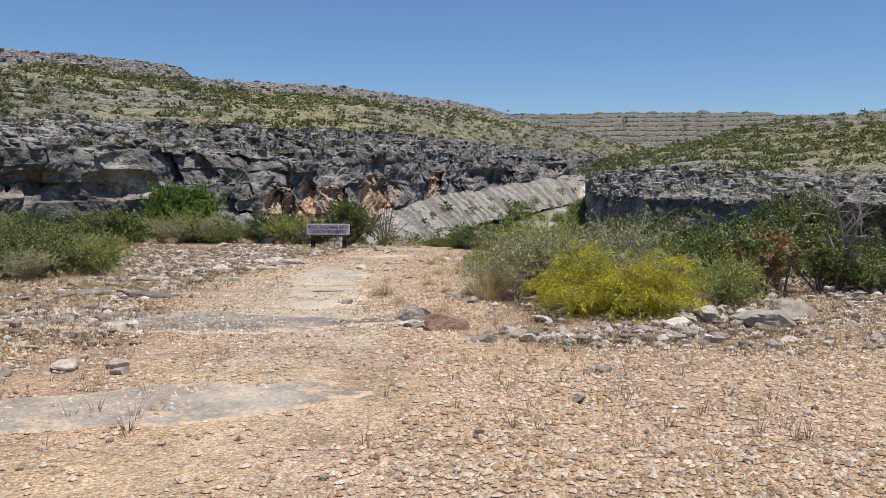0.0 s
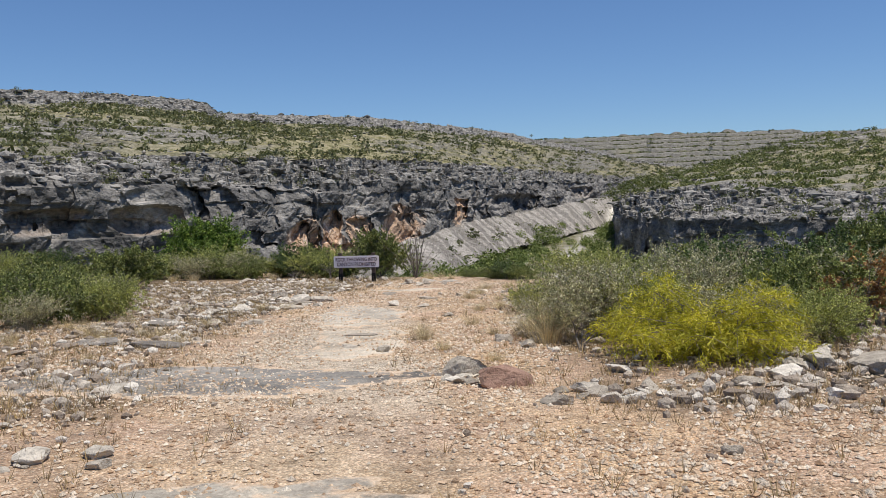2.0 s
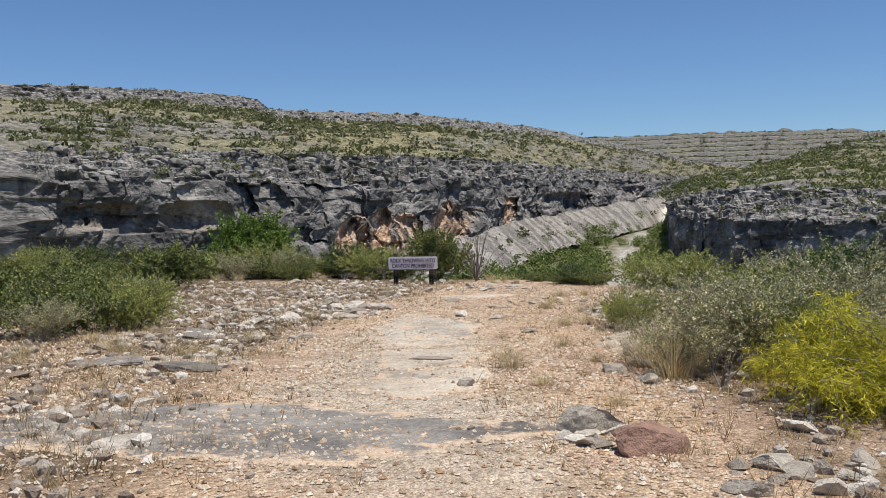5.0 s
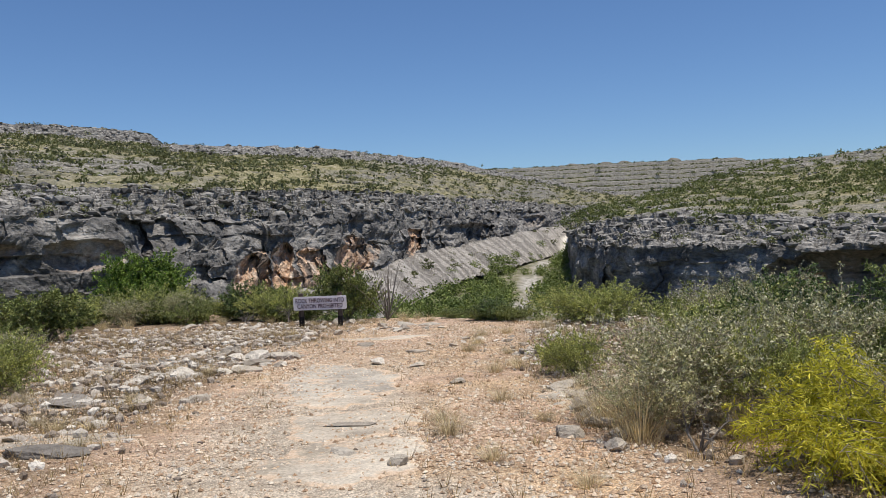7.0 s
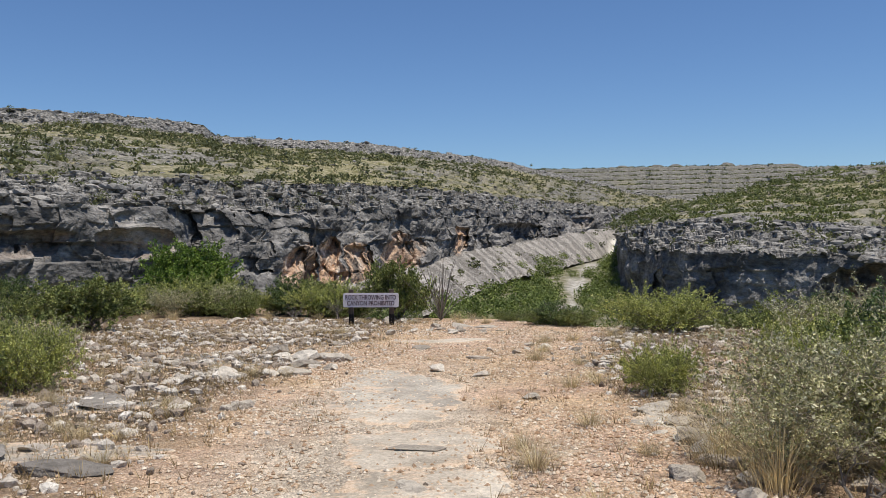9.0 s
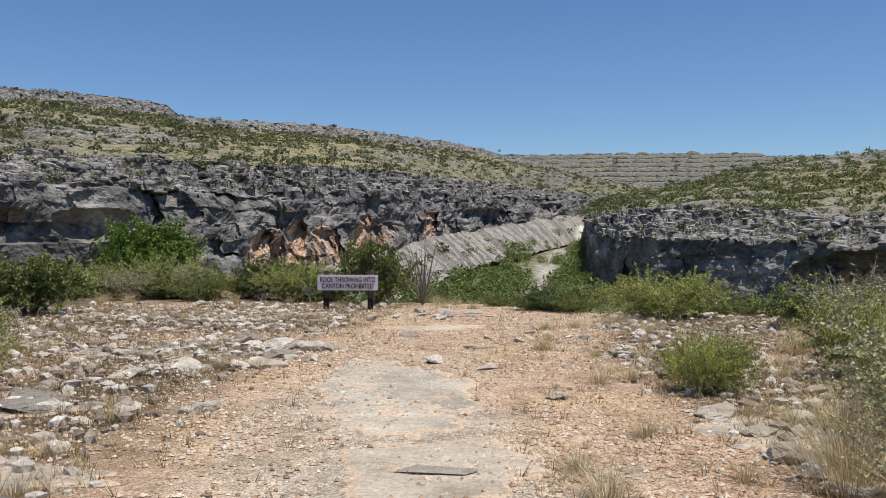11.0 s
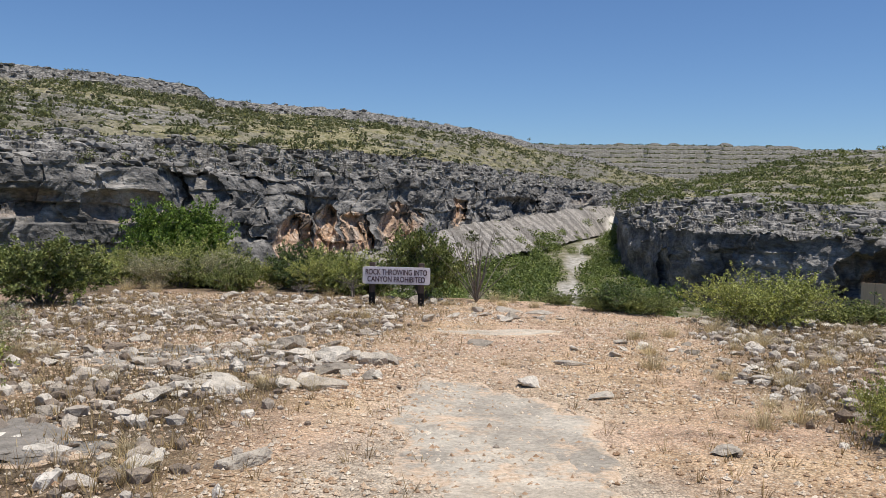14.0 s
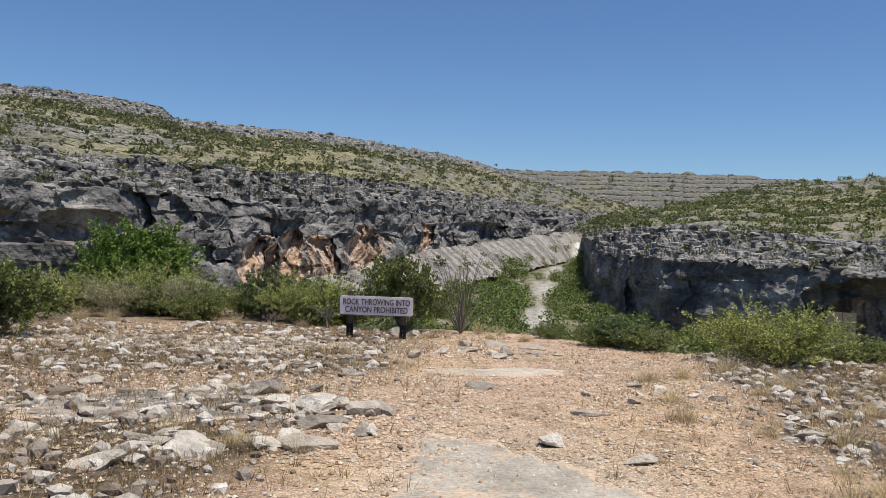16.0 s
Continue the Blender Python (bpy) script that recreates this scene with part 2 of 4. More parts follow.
M_BLEACHED = mat_plain("bleached_dead_wood", (0.20, 0.18, 0.16), (0.42, 0.39, 0.36), 40)
M_POST = mat_plain("brown_stained_timber", (0.06, 0.045, 0.035), (0.13, 0.10, 0.08), 25, 0.85, (1, 1, 0.1))
M_TAR = mat_plain("tarred_timber", (0.012, 0.011, 0.010), (0.03, 0.027, 0.024), 25, 0.7, (1, 1, 0.1))
M_BOARD = mat_plain("faded_white_painted_board", (0.72, 0.66, 0.67), (0.82, 0.77, 0.78), 9, 0.6, (1, 1, 1), 0.1)
M_LETTER = mat_plain("dark_maroon_letters", (0.045, 0.018, 0.026), (0.075, 0.03, 0.04), 30, 0.7, (1, 1, 1), 0.1)
M_BOLT = mat_plain("rusty_bolt", (0.12, 0.08, 0.06), (0.25, 0.2, 0.17), 80, 0.5)
M_TANBOARD = mat_plain("tan_plywood_panel", (0.60, 0.40, 0.25), (0.70, 0.48, 0.31), 6, 0.7, (1, 1, 0.2))


# ---- mesh helpers ----
def mesh_from(name, verts, faces, mat, smooth=False):
    me = bpy.data.meshes.new(name)
    me.from_pydata(np.asarray(verts).tolist(), [], faces if isinstance(faces, list) else faces.tolist())
    me.materials.append(mat)
    if smooth:
        me.polygons.foreach_set("use_smooth", np.ones(len(me.polygons), bool))
    return me


def set_attr(me, name, values):
    a = me.attributes.new(name, "FLOAT", "POINT")
    a.data.foreach_set("value", np.ascontiguousarray(values, np.float32))


def part(name, me, parent, label=""):
    ob = new(name, me)
    ob.parent = parent
    return tagged(ob, label)


def bm_mesh(name, bm, mat, smooth=False):
    me = bpy.data.meshes.new(name)
    bm.to_mesh(me)
    bm.free()
    me.materials.append(mat)
    if smooth:
        me.polygons.foreach_set("use_smooth", np.ones(len(me.polygons), bool))
    return me


def grid_faces(nu, nv):
    i, j = np.meshgrid(np.arange(nu - 1), np.arange(nv - 1), indexing="ij")
    a = (i * nv + j).ravel()
    return np.stack([a, a + nv, a + nv + 1, a + 1], 1)


# ---- ground: stony shelf that tips gently towards the canyon, its brink, and the canyon floor ----
EDGE = np.array([(-400, -40), (-90, 10), (-45, 36), (-24, 42), (-13, 41), (-8, 37), (-6, 32.5), (-4, 31.8), (-1.8, 31.0), (-0.4, 29.0),
                 (1.2, 28.0), (3.5, 28.2), (7, 27), (12, 23), (22, 17), (60, 4), (400, -60)])


def brink(x, y):
    """How far a place lies beyond the brink of the shelf; negative on the shelf."""
    return (y - np.interp(x, EDGE[:, 0], EDGE[:, 1])) * 0.86


def floor_height(x, y):
    d = np.hypot(x + 2.7, y - 10)
    return np.interp(d, [0, 60, 110, 160, 240, 340, 480], [-12.5, -12.5, -12.6, -11.5, -8.5, -6.8, -4.0])


def shelf_height(x, y):
    x, y = np.asarray(x, float), np.asarray(y, float)
    p = xyz(x, y)
    bumps = 0.05 * fbm(p * 0.35, 3, 5) + 0.018 * fbm(p * 2.1, 3, 8)
    near = -0.04 * np.clip(y, -60, 60) + bumps.reshape(x.shape)
    e = brink(x, y) + (1.2 * fbm(p * 0.3, 3, 21)).reshape(x.shape)
    drop = 1 - np.exp(-np.clip(e, 0, None) / 13.0)
    return near * (1 - drop) + floor_height(x, y) * drop


PATHLINE = np.array([(-1.0, -3), (-0.6, 4.5), (-0.9, 8), (-2.2, 11), (-2.3, 14), (-2.6, 17), (-2.6, 20), (-2.2, 24), (-1.6, 30)])


def near_path(x, y):
    return np.abs(np.asarray(x) - np.interp(y, PATHLINE[:, 1], PATHLINE[:, 0]))


def litter_at(x, y):
    x, y = np.asarray(x, float), np.asarray(y, float)
    n = fbm(xyz(x, y) * 0.5, 3, 33).reshape(x.shape)
    left = sstep(0.4, 2.2, np.interp(y, PATHLINE[:, 1], PATHLINE[:, 0]) - 1.0 - x) * sstep(3.4, 6.5, y)
    right = sstep(0.6, 2.0, x - np.interp(y, [5, 7, 9, 14, 17, 20, 24, 27], [3.0, 0.4, -0.2, -0.6, -1.0, -1.0, -0.6, 0.2])) * sstep(6.2, 7.8, y + 0.9 * n)
    return np.clip((left * 0.95 + right * 1.05) * (0.75 + 0.9 * n), 0, 1)


def make_ground():
    def axis(lo, hi, step, far, grow):
        core = list(np.arange(lo, hi + 1e-6, step))
        a, s = lo, step
        while a > -far:
            s *= grow
            a -= s
            core.insert(0, a)
        a, s = hi, step
        while a < far:
            s *= grow
            a += s
            core.append(a)
        return np.array(core)
    xs, ys = axis(-15, 9, 0.13, 2600, 1.11), axis(0, 34, 0.13, 2600, 1.09)
    X, Y = np.meshgrid(xs, ys, indexing="ij")
    Z = shelf_height(X, Y)
    me = mesh_from("ground", xyz(X, Y, Z), grid_faces(len(xs), len(ys)), M_GROUND, True)
    worn = sstep(1.9, 0.4, near_path(X, Y) + 1.3 * fbm(xyz(X, Y) * 0.8, 4, 3).reshape(X.shape))
    worn = worn * np.interp(Y, [-3, 3, 7, 9, 15, 18, 20, 24], [0.1, 0.15, 0.5, 1, 1, 0.6, 0.2, 0.05])
    e = brink(X, Y)
    set_attr(me, "worn", worn.ravel())
    set_attr(me, "litter", (litter_at(X, Y) * sstep(2, -1, e)).ravel())
    set_attr(me, "canyon", sstep(0.0, 3.0, e).ravel())
    hd, ha = np.hypot(X - HUB[0], Y - HUB[1]), np.degrees(np.arctan2(X - HUB[0], Y - HUB[1]))
    set_attr(me, "stream", (sstep(1.2, 0.4, stream_gap(ha, hd)) * (e > 6) * (Y > 40)).ravel())
    tagged(new("ground", me), "tan gravel and stony ground sloping to the canyon rim", "ground", kind="structure")


# ---- landforms: cliffs and terraced hills, lofted along plan lines ----
HUB = np.array((-2.7, 10.0))


def spot(az, d):
    a = np.radians(az)
    return HUB[0] + d * np.sin(a), HUB[1] + d * np.cos(a)


def stream_gap(az, d):
    """Distance from the dry stream bed, in widths of it."""
    off = np.abs(az - np.interp(d, [30, 90, 130, 190, 330], [3.2, 3.8, 4.4, 4.9, 7.4])) * d * 0.01745 + 1.2 * np.sin(d * 0.13)
    return off / np.interp(d, [60, 200], [0.9, 1.8])


def landform(name, label, az, lines, steps, n_u, alcoves=(), ledge=1.0, terrace=1.0, back=400, seed=0, dense=(-36, 34), fluting=1.0, banded=0.0, blocky=1.0, bank=90):
    """Lofts lines (distance, height by azimuth) from the foot of a cliff up to the crest. steps: rows between the lines, and what they are."""
    az = np.array(az, float)
    lo, hi = max(az[0], dense[0]), min(az[-1], dense[1])
    u = np.unique(np.concatenate([np.linspace(az[0], lo, 60), np.linspace(lo, hi, n_u), np.linspace(hi, az[-1], 60)]))
    n_u = len(u)
    D = [np.interp(u, az, l[0]) for l in lines]
    Z = [np.interp(u, az, l[1]) for l in lines]
    arc = np.concatenate([[0], np.cumsum(np.hypot(*(np.diff(c) for c in spot(u, np.convolve(np.pad(D[1], 20, "edge"), np.ones(41) / 41, "valid")))))])
    rows_d, rows_z, kinds = [], [], []
    for i, (n, kind) in enumerate(steps):
        for j in range(n):
            f = j / n
            rows_d.append(D[i] + (D[i + 1] - D[i]) * f)
            rows_z.append(Z[i] + (Z[i + 1] - Z[i]) * f)
            kinds.append(kind)
    rows_d += [D[-1], D[-1] + 60, D[-1] + back]
    rows_z += [Z[-1], Z[-1] + 0.3, Z[-1] - 6]
    kinds += ["slope"] * 3
    d, z = np.stack(rows_d, 1), np.stack(rows_z, 1)
    A = np.repeat(arc[:, None], d.shape[1], 1)
    U = np.repeat(u[:, None], d.shape[1], 1)
    kind = np.array(kinds)
    cl, sl, sc, le = (np.repeat((kind == k).astype(float)[None], n_u, 0) for k in ("cliff", "slope", "scree", "ledge"))
    p = np.stack([A.ravel() * 0.05, z.ravel() * 0.05, np.zeros(A.size)], 1)
    sh = lambda v: v.reshape(d.shape)
    ledge, fluting, blocky = (np.interp(U, az, v) if isinstance(v, tuple) else v for v in (ledge, fluting, blocky))
    # beds: each stratum stands out or back, broken along its length
    bend = z + 1.8 * sh(fbm(p * np.array((0.5, 0, 0)) + 3, 3, seed + 1))
    bed = np.floor(bend / 2.3 + 0.35 * sh(fbm(p * 3, 2, seed + 33)))
    q = np.stack([A.ravel() * 0.09 + bed.ravel() * 7.3, bed.ravel() * 3.1, np.zeros(A.size)], 1)
    beds = sh(vnoise(q, seed + 2)) * 1.5 + sh(vnoise(q * np.array((3.7, 1, 1)), seed + 3)) * 0.8
    wob = 1.5 * sh(fbm(p * 6, 3, seed + 31))
    cell = np.floor((A + 2.5 * wob) / (3.4 + 2.2 * np.sin(bed * 2.3)) + bed * 0.37).astype(np.int64)
    chunk = sh(lattice(cell.ravel(), bed.astype(np.int64).ravel(), cell.ravel() * 0, seed + 4)) - 0.5
    fa, fz = (A + 3 * wob) / 7.5 + np.floor(bend / 4.6) * 0.43, bend / 4.6 + 0.12 * wob
    ia, iz = np.floor(fa).astype(np.int64), np.floor(fz).astype(np.int64)
    l1, l2, l3 = (sh(lattice(ia.ravel(), iz.ravel(), ia.ravel() * 0 + k, seed + 51)) - 0.5 for k in (0, 1, 2))
    facet = 2.2 * l1 + 4.0 * l2 * (fa - ia - 0.5) + 3.4 * l3 * (fz - iz - 0.5)
    rough = blocky * facet + np.minimum(0.35 + 0.8 * blocky, 1) * (sh(fbm(p * 1.7, 5, seed + 5)) * 3.2 + sh(fbm(p * 10, 4, seed + 6, 0.6)) * 1.2)
    flute = sh(fbm(np.stack([A.ravel() * 0.13, z.ravel() * 0.02, p[:, 2]], 1), 4, seed + 7)) * 4.5 * fluting
    out = cl * (ledge * (beds + 0.6 * chunk) + rough + flute) + le * (0.45 * chunk + flute * 0.7 + sh(fbm(p * 6, 5, seed + 6, 0.65)) * 3.2)
    spall = np.zeros_like(d)
    for a0, z0, w, h, deep, bare in alcoves:
        x0 = np.interp(a0, u, arc)
        r = 1 - ((A - x0) / w) ** 2 - np.where(z > z0, ((z - z0) / h) ** 4, ((z - z0) / h) ** 2)
        hole = np.sqrt(np.clip(r + 0.8 * sh(fbm(p * 5, 4, seed + 9)), 0, 1))
        out -= cl * hole * deep
        spall = np.maximum(spall, bare * sstep(0.05, 0.5, hole) * (0.85 + 0.5 * np.clip(sh(fbm(p * 4, 3, seed + 10)) + 0.3, 0, 1)))
    # slanting fins where the face has spalled away
    fins = sh(fbm(np.stack([(A - 0.55 * z).ravel() * 0.42, p[:, 2], p[:, 2]], 1), 3, seed + 41))
    out += cl * np.clip(spall, 0, 1) * 2.6 * fins
    # terraces on the slopes, broken ledges at the rims
    tz = z + (2.8 - 1.4 * min(banded, 1)) * sh(fbm(p * np.array((0.8, 0, 0)) + 11, 3, seed + 12)) + 0.5 * sh(fbm(np.stack([A.ravel() * 0.2, p[:, 2], p[:, 2]], 1), 2, seed + 13))
    hgt = 2.1 * terrace
    fr = tz / hgt - np.floor(tz / hgt)
    strength = np.clip(0.6 + banded + 1.3 * sh(fbm(p * np.array((0.6, 2.4, 1)), 3, seed + 14)), 0, 1)
    bumps = sh(fbm(np.stack([A.ravel() * 0.14, d.ravel() * 0.14, p[:, 2]], 1), 4, seed + 15))
    z2 = z + sl * strength * (sstep(0.66, 0.9, fr) - fr) * hgt * 1.0 + sl * bumps * 0.8 * (1 - 0.6 * min(banded, 1))
    lz = z + 0.7 * sh(fbm(p * np.array((3, 0, 0)) + 17, 3, seed + 18)) + chunk * 0.3 + 0.6 * sh(fbm(p * 8, 3, seed + 19))
    lf = lz / 1.15 - np.floor(lz / 1.15)
    z2 = z2 + le * ((sstep(0.35, 0.65, lf) - lf) * 1.15 + 0.7 * bumps)
    skew = A * 0.22 + d * 0.34
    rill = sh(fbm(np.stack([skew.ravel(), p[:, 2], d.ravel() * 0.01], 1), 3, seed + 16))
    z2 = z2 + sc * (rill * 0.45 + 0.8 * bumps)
    d2 = d - out
    z2 = z2 + cl * sh(fbm(p * 4, 3, seed + 17)) * 0.5
    slip = (cl + le) * 2.6 * sh(fbm(np.stack([d.ravel() * 0.11, z.ravel() * 0.16, A.ravel() * 0.05], 1), 4, seed + 61, 0.6))
    sx, sy = spot(U + np.degrees(slip / d2), d2)
    me = mesh_from(name, xyz(sx, sy, z2), grid_faces(n_u, d.shape[1])[:, ::-1], M_CLIFF, False)
    riser = sl * strength * sstep(0.66, 0.74, fr) * 0.85
    set_attr(me, "slope", np.clip(sl - riser, 0, 1).ravel())
    set_attr(me, "ledge", np.clip(le + riser, 0, 1).ravel())
    set_attr(me, "scree", sc.ravel())
    set_attr(me, "bank", (sc * sstep(bank, bank + 0.5, U) * (np.arange(d.shape[1])[None] < 13)).ravel())
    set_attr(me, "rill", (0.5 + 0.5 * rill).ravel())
    set_attr(me, "spalled", np.clip(spall, 0, 1).ravel())
    ob = tagged(new(name, me), label, "rock formation", kind="structure")
    seen = (np.arange(d.shape[1])[None] < d.shape[1] - 1) & (U > -60) & (U < 60)
    put_on = np.stack([sx, sy, z2], 2)
    return ob, put_on[(sl > 0.5) & seen & (fr < (0.6 if banded else 0.85))], put_on[(le > 0.5) & seen], put_on[(sc > 0.5) & seen]


def clumps(name, label, spots, size, mat, per=22, leaf=0.3, seed=0, flat=0.75, category="shrubs"):
    """Many small shrubs, each a loose clump of leafy sprays."""
    rng = np.random.default_rng(seed)
    n = len(spots)
    r = size[0] + (size[1] - size[0]) * rng.random(n) ** 2.2
    v = rng.normal(size=(n, per, 3))
    v /= np.linalg.norm(v, axis=2, keepdims=True)
    v *= (0.35 + 0.65 * rng.random((n, per, 1)))
    v[..., 2] = v[..., 2] * flat + 0.55 * flat
    c = spots[:, None] + v * r[:, None, None]
    s = leaf * r[:, None, None] * (0.7 + 0.7 * rng.random((n, per, 1)))
    a, b = rng.normal(size=(n, per, 3)), rng.normal(size=(n, per, 3))
    a /= np.linalg.norm(a, axis=2, keepdims=True)
    b /= np.linalg.norm(b, axis=2, keepdims=True)
    quad = np.stack([c - a * s, c + b * s * 0.7, c + a * s, c - b * s * 0.7], 2).reshape(-1, 3)
    faces = np.arange(len(quad)).reshape(-1, 4)
    return tagged(new(name, mesh_from(name, quad, faces, mat)), label, category, kind="stuff")


make_ground()
LEFT_AZ = (-80, -55, -40, -33, -27, -22, -20.9, -20.1, -16, -12.5, -8.6, -4.7, -1, 3, 6, 8.6, 13)
LEFT_FOOT = (86, 90, 94, 98, 103, 108, 107, 108, 113, 118, 122, 128, 165, 205, 258, 320, 380)
left_hill, left_spots, left_ledges, left_scree = landform(
    "cliff_left", "grey limestone canyon cliff under a terraced scrub hillside", LEFT_AZ,
    [(LEFT_FOOT, (-13, -13, -13, -13, -13, -13, -13, -13, -13, -12.5, -12.2, -12, -9.5, -8.8, -7.6, -6.8, -5)),
     ((86, 90, 95, 100, 105, 110.5, 110, 111, 122, 134, 151, 170, 210, 260, 310, 370, 423), (-9, -9, -8, -8, -8, -8, -8, -8, -8, -8, -6.5, -4.4, -2.4, -0.6, 2.0, 2.2, 3)),
     ((89, 93, 98, 103, 108, 114, 122, 123, 134, 143, 158, 178, 219, 269, 320, 382, 434), (5.6, 5.6, 5.6, 5.6, 5.4, 5.4, 5.2, 5.2, 5.6, 6.0, 6.4, 6.8, 7.2, 7.6, 8.0, 8.2, 8)),
     ((106, 108, 112, 116, 121, 128, 131, 132, 141, 150, 168, 192, 233, 284, 334, 396, 448), (9.6, 9.6, 9.6, 9.8, 10.0, 10.1, 10.1, 10.2, 10.3, 10.6, 11.2, 11.8, 12.0, 11.8, 11.4, 11.0, 10.5)),
     ((150, 150, 150, 152, 156, 166, 168, 172, 190, 196, 210, 235, 275, 325, 370, 420, 470), (14, 15, 15.5, 16, 16.5, 17, 17, 17, 18, 18.5, 19, 19.5, 19.5, 18, 16, 14, 12)),
     ((228, 228, 227, 229, 234, 250, 256, 266, 276, 284, 298, 326, 366, 420, 436, 460, 491), (29.2, 29.2, 29.2, 29.8, 30.6, 30.8, 30.6, 30.0, 29.6, 29.8, 29.6, 29.7, 30, 28.2, 24.4, 20.4, 16.8)),
     ((237, 237, 236, 238, 243, 259, 264, 280, 300, 306, 318, 346, 386, 440, 450, 470, 500), (34.0, 34.0, 34.0, 34.4, 35.2, 35.4, 35.4, 33.9, 35.2, 35.3, 35.1, 34.9, 35, 32, 27, 22, 18))],
    [(22, "scree"), (64, "cliff"), (36, "ledge"), (26, "slope"), (72, "slope"), (26, "ledge")], 960,
    alcoves=[(-32, 0.5, 6, 1.6, 2.0, 0.2), (-25.4, 0.4, 4.6, 2.0, 2.6, 0.2), (-21.9, 0, 1.5, 6.0, 5.5, 0.0), (-14.4, -5.2, 5.5, 4.6, 1.6, 1.0), (-12.2, -3.8, 5.2, 4.6, 2.6, 0.95), (-10.4, -4.8, 5.0, 4.6, 1.8, 1.0),
             (-7.4, -3.2, 8.5, 4.8, 2.6, 0.7), (-3.2, -0.6, 6, 3.4, 4.5, 0.8), (0.6, 0.8, 22, 3.0, 6.0, 0.0), (5.0, 4.0, 12, 2.2, 4.5, 0.1)], seed=3, bank=6.6,
    ledge=(0.5, 0.5, 0.5, 0.5, 0.5, 0.5, 0.8, 0.8, 0.6, 0.5, 0.6, 0.8, 1, 1, 1, 1, 1), fluting=(0.2, 0.2, 0.2, 0.2, 0.2, 0.3, 0.5, 0.5, 0.5, 0.35, 0.35, 0.4, 0.3, 0.3, 0.3, 0.3, 0.3),
    blocky=(0.45, 0.45, 0.45, 0.45, 0.45, 0.45, 1.1, 1.1, 0.9, 0.7, 0.7, 0.8, 0.8, 0.8, 0.8, 0.8, 0.8))
far_mesa, far_spots, far_ledges, far_scree = landform(
    "mesa_far", "distant flat-topped mesa with pale horizontal ledges", (-12, -4, 3, 8, 14, 20, 26, 34, 48),
    [((470, 470, 470, 480, 490, 500, 500, 500, 500), (-6, -6, -5, -4, -4, -4, -4, -4, -4)),
     ((480, 480, 480, 490, 500, 510, 510, 510, 510), (6, 6, 6, 6, 7, 8, 8, 8, 8)),
     ((500, 500, 500, 505, 515, 525, 525, 525, 525), (14, 14, 14, 14, 14, 14, 14, 14, 14)),
     ((640, 640, 640, 640, 650, 650, 650, 660, 670), (45, 48, 49.5, 50.5, 50.5, 46.5, 42.5, 41.5, 41.5))],
    [(6, "cliff"), (10, "cliff"), (110, "slope")], 420, ledge=0.8, terrace=1.9, seed=40, banded=1.0)
RIGHT_AZ = (7.5, 7.85, 8.6, 10.3, 12.2, 15.6, 19, 24, 29, 40, 60, 85)
RIGHT_FOOT = (220, 182, 157.5, 142.5, 126.5, 119.5, 115.5, 110.5, 107.5, 106.5, 110.5, 122.5)
right_hill, right_spots, right_ledges, right_scree = landform(
    "cliff_right", "dark grey limestone bluff with a green scrub slope above", RIGHT_AZ,
    [(RIGHT_FOOT, (-11, -11.5, -12, -13, -14, -14, -14, -14, -14, -14, -14, -14)),
     ((222, 184, 160, 145, 129, 122, 118, 113, 110, 109, 113, 125), (-3, -2.4, -2.2, -2, -1.8, -1.6, -1.8, -2.2, -2.4, -2.6, -3, -3)),
     ((232, 196, 174, 161, 147, 140, 135, 130, 127, 125, 129, 141), (1.4, 1.5, 2.3, 2.7, 3.1, 3.5, 2.8, 2.0, 1.6, 1.5, 1.5, 1.5)),
     ((242, 222, 208, 202, 195, 186, 180, 175, 170, 165, 165, 175), (3.0, 3.6, 4.6, 5.2, 5.8, 6.6, 7.0, 7.2, 7.2, 7.4, 8, 8)),
     ((256, 250, 250, 262, 262, 260, 258, 254, 250, 240, 240, 250), (3.4, 4.6, 6.4, 8.6, 10.4, 12.8, 17.0, 19.0, 20.4, 22, 23, 23))],
    [(56, "cliff"), (34, "ledge"), (16, "slope"), (44, "slope")], 560,
    alcoves=[(27.5, -8, 11, 5.0, 6.0, 0.2), (24.0, -8.6, 2.8, 3.0, 2.0, 1.0), (10.8, -9, 5, 4.0, 4.0, 0.0)], ledge=0.25, terrace=0.8, back=300, seed=71, fluting=0.2, blocky=0.3)

rng = np.random.default_rng(11)


def pick(spots, n, jitter=1.2, patchy=0.0, seed=0):
    s = spots[rng.integers(0, len(spots), n * 3)].copy()
    keep = rng.random(len(s)) < 1 - patchy * (0.5 - 1.2 * fbm(s * np.array((0.05, 0.05, 0.0)), 3, seed))
    s = s[keep][:n]
    s[:, :2] += rng.normal(size=(len(s), 2)) * jitter
    s[:, 2] -= 0.15
    return s


clumps("hillside_scrub", "low grey-green desert scrub on the terraced hillside", pick(left_spots, 8000, 2.2, 0.8, 1), (0.25, 1.7), M_FAR, 20, 0.27, 1, 0.5)
clumps("ledge_scrub", "sparse scrub rooted on the limestone ledges", pick(np.concatenate([left_ledges, right_ledges]), 700, 0.6, 1.0, 2), (0.25, 1.3), M_FAR, 34, 0.2, 4, 0.7)
clumps("bluff_scrub", "dense green scrub on the slope above the bluff", pick(right_spots, 4600, 2.2, 0.8, 3), (0.3, 1.6), M_BLUFF, 34, 0.21, 2, 0.6)
clumps("scree_scrub", "sparse scrub on the bare rock slope below the cliff", pick(left_scree, 260, 1.0, 1.0, 6), (0.3, 1.6), M_FAR, 34, 0.22, 7, 0.6)
